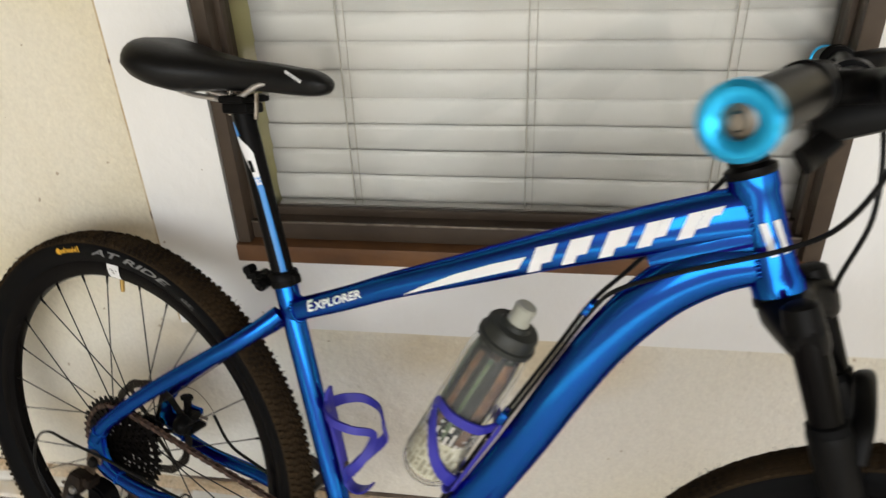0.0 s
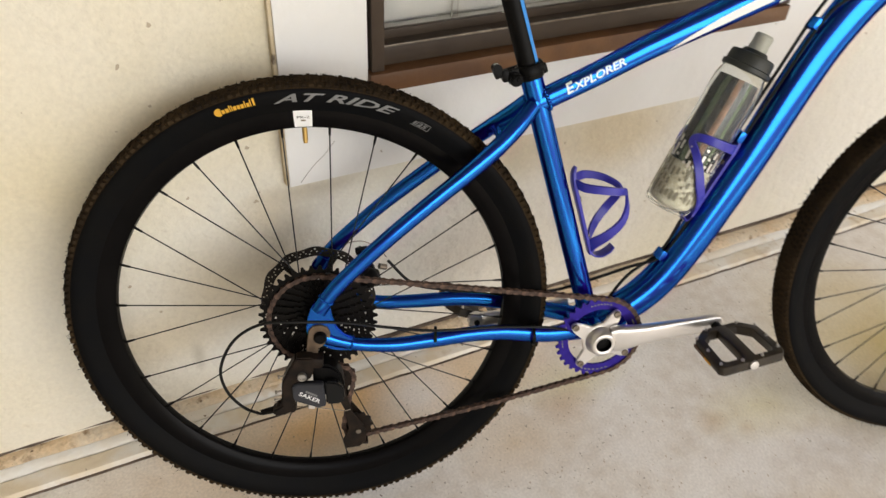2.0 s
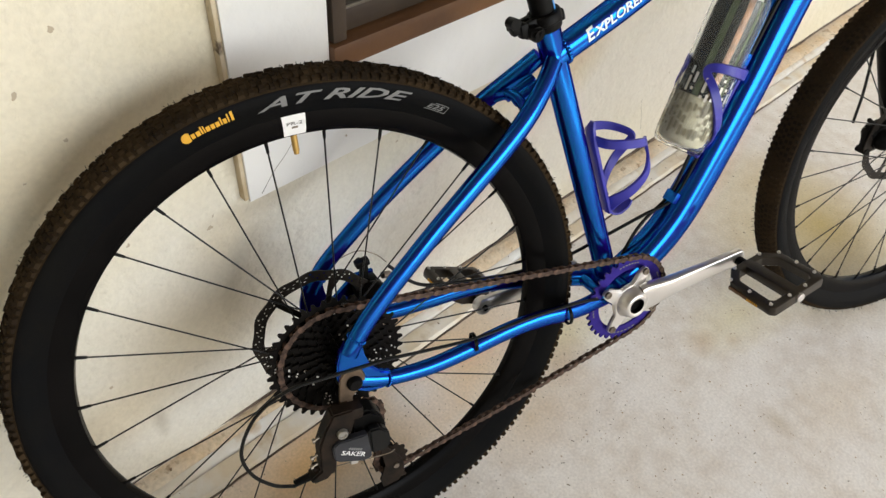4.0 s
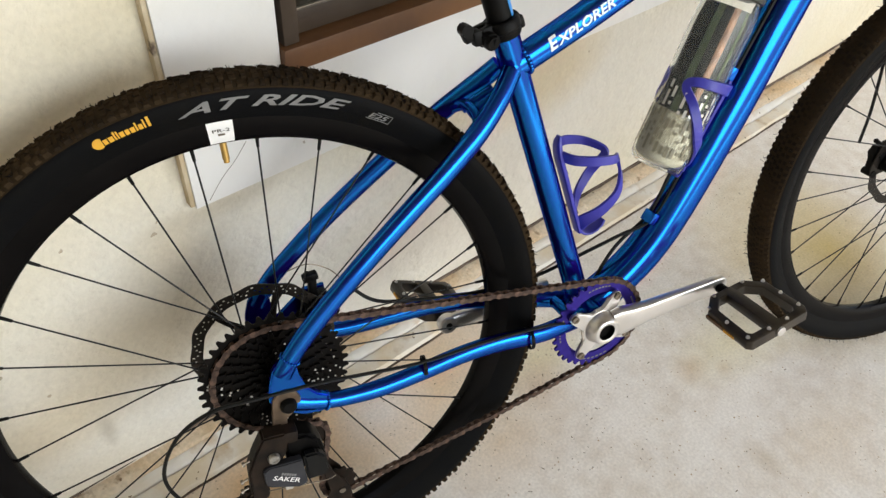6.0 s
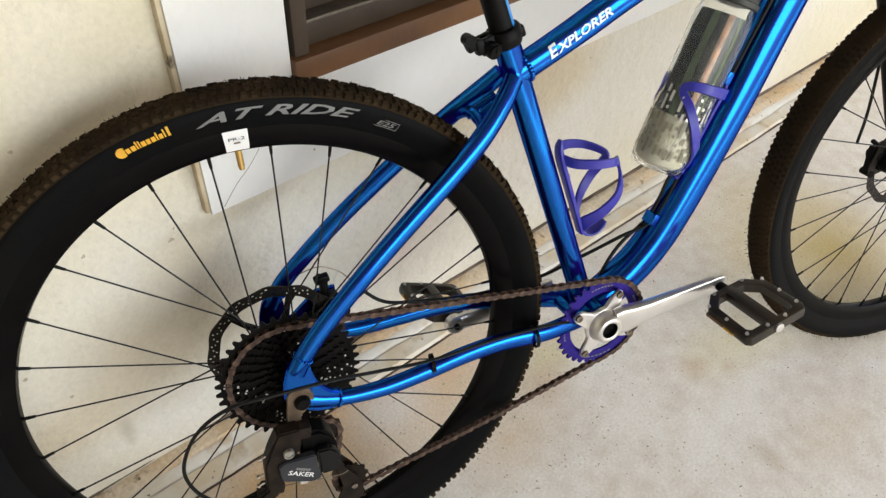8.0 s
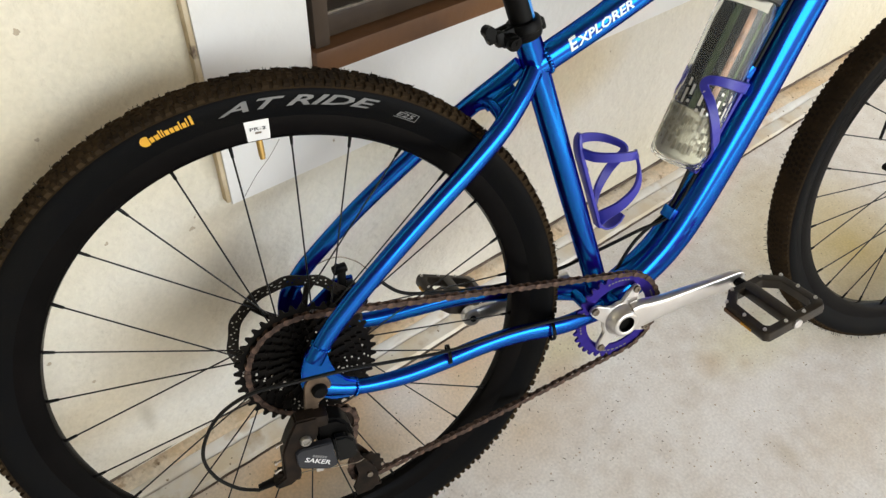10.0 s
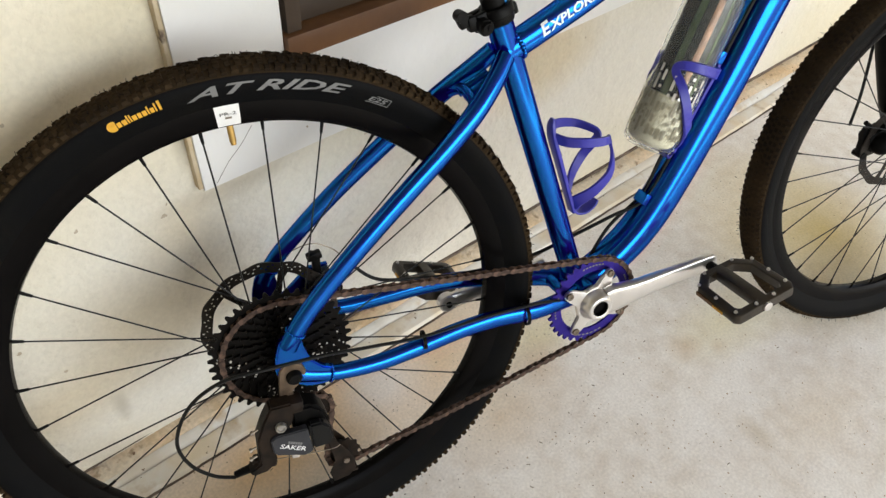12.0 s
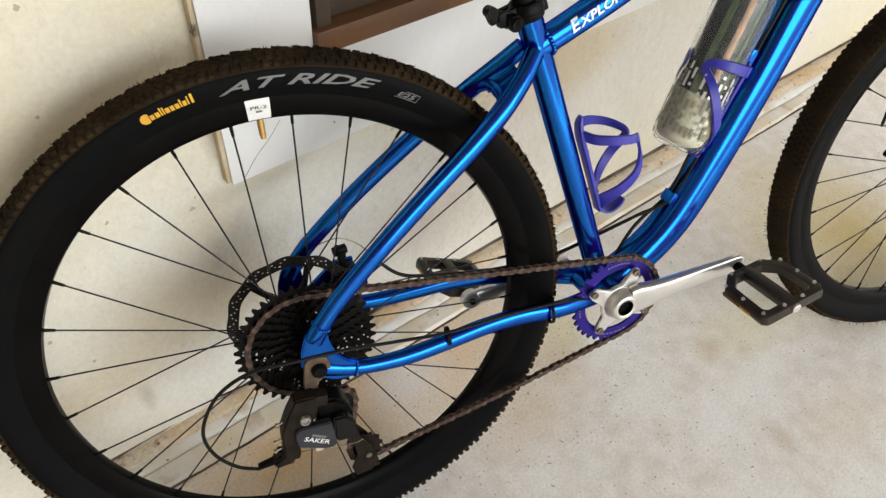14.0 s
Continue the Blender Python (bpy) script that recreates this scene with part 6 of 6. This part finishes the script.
part("brake_hose", cable(bmesh.new(), [(1.042, 0.074, 0.044), (1.050, 0.078, 0.110), (1.040, 0.080, 0.220), (1.000, 0.078, 0.330), (0.962, 0.062, 0.420), (0.950, 0.050, 0.480), (0.965, 0.040, 0.560), (0.955, 0.050, 0.640), (0.930, 0.080, 0.690)], 0.0026), M_HOUSING, fork)

bar = new("handlebar")
bar.parent, bar.matrix_basis = bike, STEER
tagged(bar, "black riser handlebar with grips and levers")
bm = sweep(bmesh.new(), [(*(STEER_TOP - STEER_DIR * s), w, w) for s, w in ((0.0, 0.0235), (0.003, 0.0250), (0.008, 0.0250), (0.012, 0.0190), (0.034, 0.0185))], 28)
part("headset_spacer", bm, M_BLACK, bar)
top = STEER_TOP - STEER_DIR * 0.052
bm = sweep(bmesh.new(), [(*(top - STEER_DIR * s), 0.0192, 0.0205) for s in (-0.0195, -0.018, 0.018, 0.0195)], 24, 3)
clamp = top + FWD * 0.094 - STEER_DIR * 0.010
sweep(bm, spline([(*(top + FWD * f - STEER_DIR * 0.004 * f / 0.062), w, h) for f, w, h in ((0.0, 0.018, 0.018), (0.030, 0.0165, 0.0155), (0.055, 0.0165, 0.0155), (0.072, 0.020, 0.018))], 4), 18, 3)
rod(bm, clamp + Vector((0, -0.024, 0)), clamp + Vector((0, 0.024, 0)), 0.0205, 24)
for d in (-0.010, 0.010):
    rod(bm, top - STEER_DIR * d - FWD * 0.018 + Vector((0, -0.012, 0)), top - STEER_DIR * d - FWD * 0.018 + Vector((0, 0.012, 0)), 0.0055, 10)
part("stem", bm, M_BLACK, bar, "black stem")
bm = bmesh.new()
for k in range(6):
    p = top + FWD * (0.018 + 0.006 * k) + Vector((0, -0.0188 + 0.0004 * k, 0)) - STEER_DIR * 0.001
    box(bm, (0.0042, 0.0006, 0.0055), Matrix.Translation(p) @ pose(0, 0, 0, 0, -23, 0))
part("stem_print", bm, M_GREY_PRINT, bar, "small pale printed bars")
half = []
for y, back, rise in ((0.0, 0.0, 0.0), (0.05, 0.0, 0.0), (0.09, 0.002, 0.003), (0.14, 0.006, 0.010), (0.20, 0.012, 0.0150), (0.28, 0.022, 0.0160), (0.368, 0.034, 0.0165)):
    half.append((y, clamp - FWD * back - STEER_DIR * rise))
pts = [(p.x, -y, p.z) for y, p in half[::-1]] + [(p.x, y, p.z) for y, p in half[1:]]
radii = [0.0112] * 4 + [0.0125, 0.0155, 0.0158, 0.0155, 0.0125] + [0.0112] * 4
part("bar", sweep(bmesh.new(), spline([(*p, r, r) for p, r in zip(pts, radii)], 5), 20, side=(1, 0, 0)), M_BLACK, bar)


def bar_at(y):
    p = [(yy, q.x, q.z) for yy, q in half]
    return Vector((interp(abs(y), [(a, b) for a, b, c in p]), y, interp(abs(y), [(a, c) for a, b, c in p])))


for s in (-1, 1):
    a, b = bar_at(s * 0.238), bar_at(s * 0.368)
    n = 26
    rows = []
    for k in range(n + 1):
        p = a.lerp(b, k / n)
        w = 0.0158 + (0.0012 if k % 2 else 0.0)
        rows.append((*p, w, w))
    part("grip", sweep(bmesh.new(), rows, 24, side=(1, 0, 0)), M_SOFT, bar, "black ribbed rubber grip")
    d = (b - a).normalized()
    q = Matrix.Translation(b) @ d.to_track_quat("Y", "Z").to_matrix().to_4x4()
    bm = lathe(bmesh.new(), [(0.0085, 0.0005), (0.0090, 0.0055), (0.0125, 0.0080), (0.0165, 0.0078), (0.0195, 0.0050), (0.0200, -0.0040), (0.0185, -0.0075), (0.0150, -0.0080)], 36)
    part("grip_collar", bm, M_CYAN, bar, "cyan anodised clamp collar", m=q)
    bm = lathe(bmesh.new(), [(0.0, 0.0045), (0.0040, 0.0045), (0.0052, 0.0025), (0.0088, 0.0015), (0.0, -0.002)], 20, closed=False)
    part("end_plug", bm, M_ANODISED if s > 0 else M_STEEL, bar, m=q)
    q2 = Matrix.Translation(a) @ d.to_track_quat("Y", "Z").to_matrix().to_4x4()
    part("grip_collar", lathe(bmesh.new(), [(0.0150, -0.006), (0.0185, -0.005), (0.0188, 0.004), (0.0150, 0.005)], 30), M_BLACK, bar, "black clamp collar", m=q2)
    c = bar_at(s * 0.205)
    bm = lathe(bmesh.new(), [(0.0112, -0.009), (0.0165, -0.008), (0.0165, 0.008), (0.0112, 0.009)], 24)
    bmesh.ops.transform(bm, matrix=Matrix.Translation(c), verts=bm.verts[:])
    sweep(bm, spline([(*(c + FWD * f + STEER_DIR * e + Vector((0, s * y, 0))), 0.011, 0.010) for f, e, y in ((0.010, 0.004, 0.0), (0.026, 0.008, 0.004), (0.040, 0.010, 0.020), (0.044, 0.012, 0.040))], 4), 14, 3, side=(0, 0, 1))
    part("brake_lever_body", bm, M_BLACK, bar)
    bm = sweep(bmesh.new(), spline([(*(c + FWD * f + STEER_DIR * e + Vector((0, s * y, 0))), w, h) for f, e, y, w, h in ((0.042, 0.012, 0.030, 0.006, 0.008), (0.050, 0.016, 0.060, 0.005, 0.0085), (0.048, 0.020, 0.090, 0.0045, 0.008), (0.046, 0.022, 0.115, 0.0045, 0.009), (0.052, 0.022, 0.128, 0.004, 0.006))], 4), 12, 3, side=tuple(FWD))
    part("brake_lever", bm, M_BLACK, bar)
    c = bar_at(s * 0.175)
    if s < 0:
        bm = box(bmesh.new(), (0.050, 0.034, 0.026), Matrix.Translation(c + STEER_DIR * 0.026 + FWD * 0.012) @ pose(0, 0, 0, 0, -23, 0), 0.009)
        sweep(bm, spline([(*(c + FWD * f + STEER_DIR * e + Vector((0, y, 0))), 0.004, 0.009) for f, e, y in ((0.0, 0.034, -0.010), (-0.012, 0.040, -0.030), (-0.018, 0.042, -0.045))], 4), 10, 3)
        part("shifter", bm, M_BLACK, bar, "black trigger shifter")

# ---- water bottle ----
AX = Vector((0.4008, 0, 0.9162)).normalized()
bq = Matrix.Translation((0.5395, 0, 0.1450)) @ AX.to_track_quat("Y", "Z").to_matrix().to_4x4()
bottle = new("water_bottle")
bottle.matrix_basis = BIKE @ bq
tagged(bottle, "clear insulated sports bottle with black cap in the frame cage", "bottle")
TALL = 1.15
body = [(0.0, 0.003), (0.028, 0.000), (0.0335, 0.002), (0.0362, 0.008), (0.0370, 0.020), (0.0372, 0.070), (0.0366, 0.100), (0.0372, 0.120), (0.0372, 0.168), (0.0362, 0.182), (0.0340, 0.191), (0.0322, 0.1945), (0.0322, 0.1970)]
skin = body + [(0.0310, 0.196), (0.0310, 0.1925), (0.0332, 0.187), (0.0352, 0.180), (0.0358, 0.170), (0.0352, 0.100), (0.0357, 0.020), (0.0345, 0.009), (0.027, 0.0035), (0.0, 0.0050)]
ob = part("body", lathe(bmesh.new(), [(r, y * TALL) for r, y in skin], 48, closed=False), M_BOTTLE, bottle, "clear frosted plastic body", smooth=50)
ob.visible_shadow = False


def liner():
    """The rolled foil inside the bottle: long strips whose tones paint its mirror reflections."""
    rnd = random.Random(4)
    tones = [M_REFLECT_DARK, M_REFLECT_COPPER, M_REFLECT_DARK, M_REFLECT_GREEN, M_REFLECT_DARK, M_REFLECT_DARK, M_REFLECT_GREY]
    a, k = 0.0, 0
    while a < 359.0:
        b = min(a + rnd.uniform(14, 30), 360.0)
        bm = bmesh.new()
        rows = []
        for i in range(6):
            w = radians(a + (b - a) * i / 5)
            rows.append([bm.verts.new((r * math.cos(w), y * TALL, r * math.sin(w))) for r, y in ((0.0316, 0.066), (0.0318, 0.100), (0.0318, 0.166), (0.0303, 0.180), (0.0296, 0.185), (0.0286, 0.185), (0.0308, 0.166), (0.0308, 0.066))])
        for p, q in zip(rows, rows[1:]):
            for j in range(8):
                bm.faces.new((p[j], p[(j + 1) % 8], q[(j + 1) % 8], q[j]))
        bm.faces.new(rows[0][::-1])
        bm.faces.new(rows[-1])
        bmesh.ops.recalc_face_normals(bm, faces=bm.faces[:])
        part("foil_strip", bm, tones[k % 7], bottle, "foil strip with a painted reflection tone", smooth=50)
        a, k = b, k + 1


liner()
part("inner_cup", lathe(bmesh.new(), [(r, y * TALL) for r, y in [(0.0, 0.0060), (0.027, 0.0060), (0.0330, 0.011), (0.0348, 0.022), (0.0342, 0.050), (0.0335, 0.0655), (0.0, 0.0655)]], 40, closed=False), M_FROST, bottle, "milky inner cup", smooth=50)
rnd = random.Random(11)
for row in range(30):
    ang = row * 12
    y = 0.016 + rnd.uniform(0, 0.012)
    while y < 0.104:
        ln = rnd.choice((0.004, 0.010, 0.014, 0.020))
        if rnd.random() < 0.80 and y + ln < 0.114:
            bm = bmesh.new()
            w = 0.0019
            vs = []
            for k in range(4):
                for d in (-1, 1):
                    a = radians(ang) + d * w / 0.0373
                    vs.append(bm.verts.new((0.0375 * math.cos(a), y + ln * k / 3, 0.0375 * math.sin(a))))
            for k in range(3):
                bm.faces.new((vs[2 * k], vs[2 * k + 1], vs[2 * k + 3], vs[2 * k + 2]))
            part("printed_dash", bm, M_DASH if y * 1.0 < 0.068 else M_DASH_PALE, bottle)
        y += ln + rnd.uniform(0.003, 0.009)
cap = part("cap", lathe(bmesh.new(), [(0.0000, 0.2255), (0.0345, 0.2255), (0.0362, 0.2270), (0.0364, 0.2330), (0.0335, 0.2345), (0.0325, 0.2480), (0.0305, 0.2510), (0.0200, 0.2525), (0.0170, 0.2575), (0.0000, 0.2580)], 40, closed=False), M_CAP, bottle, "black screw cap", smooth=35)
part("nozzle", lathe(bmesh.new(), [(0.0000, 0.2560), (0.0140, 0.2560), (0.0138, 0.2640), (0.0128, 0.2660), (0.0135, 0.2790), (0.0115, 0.2820), (0.0000, 0.2822)], 28, closed=False), M_NOZZLE, cap, "grey soft valve", smooth=35)
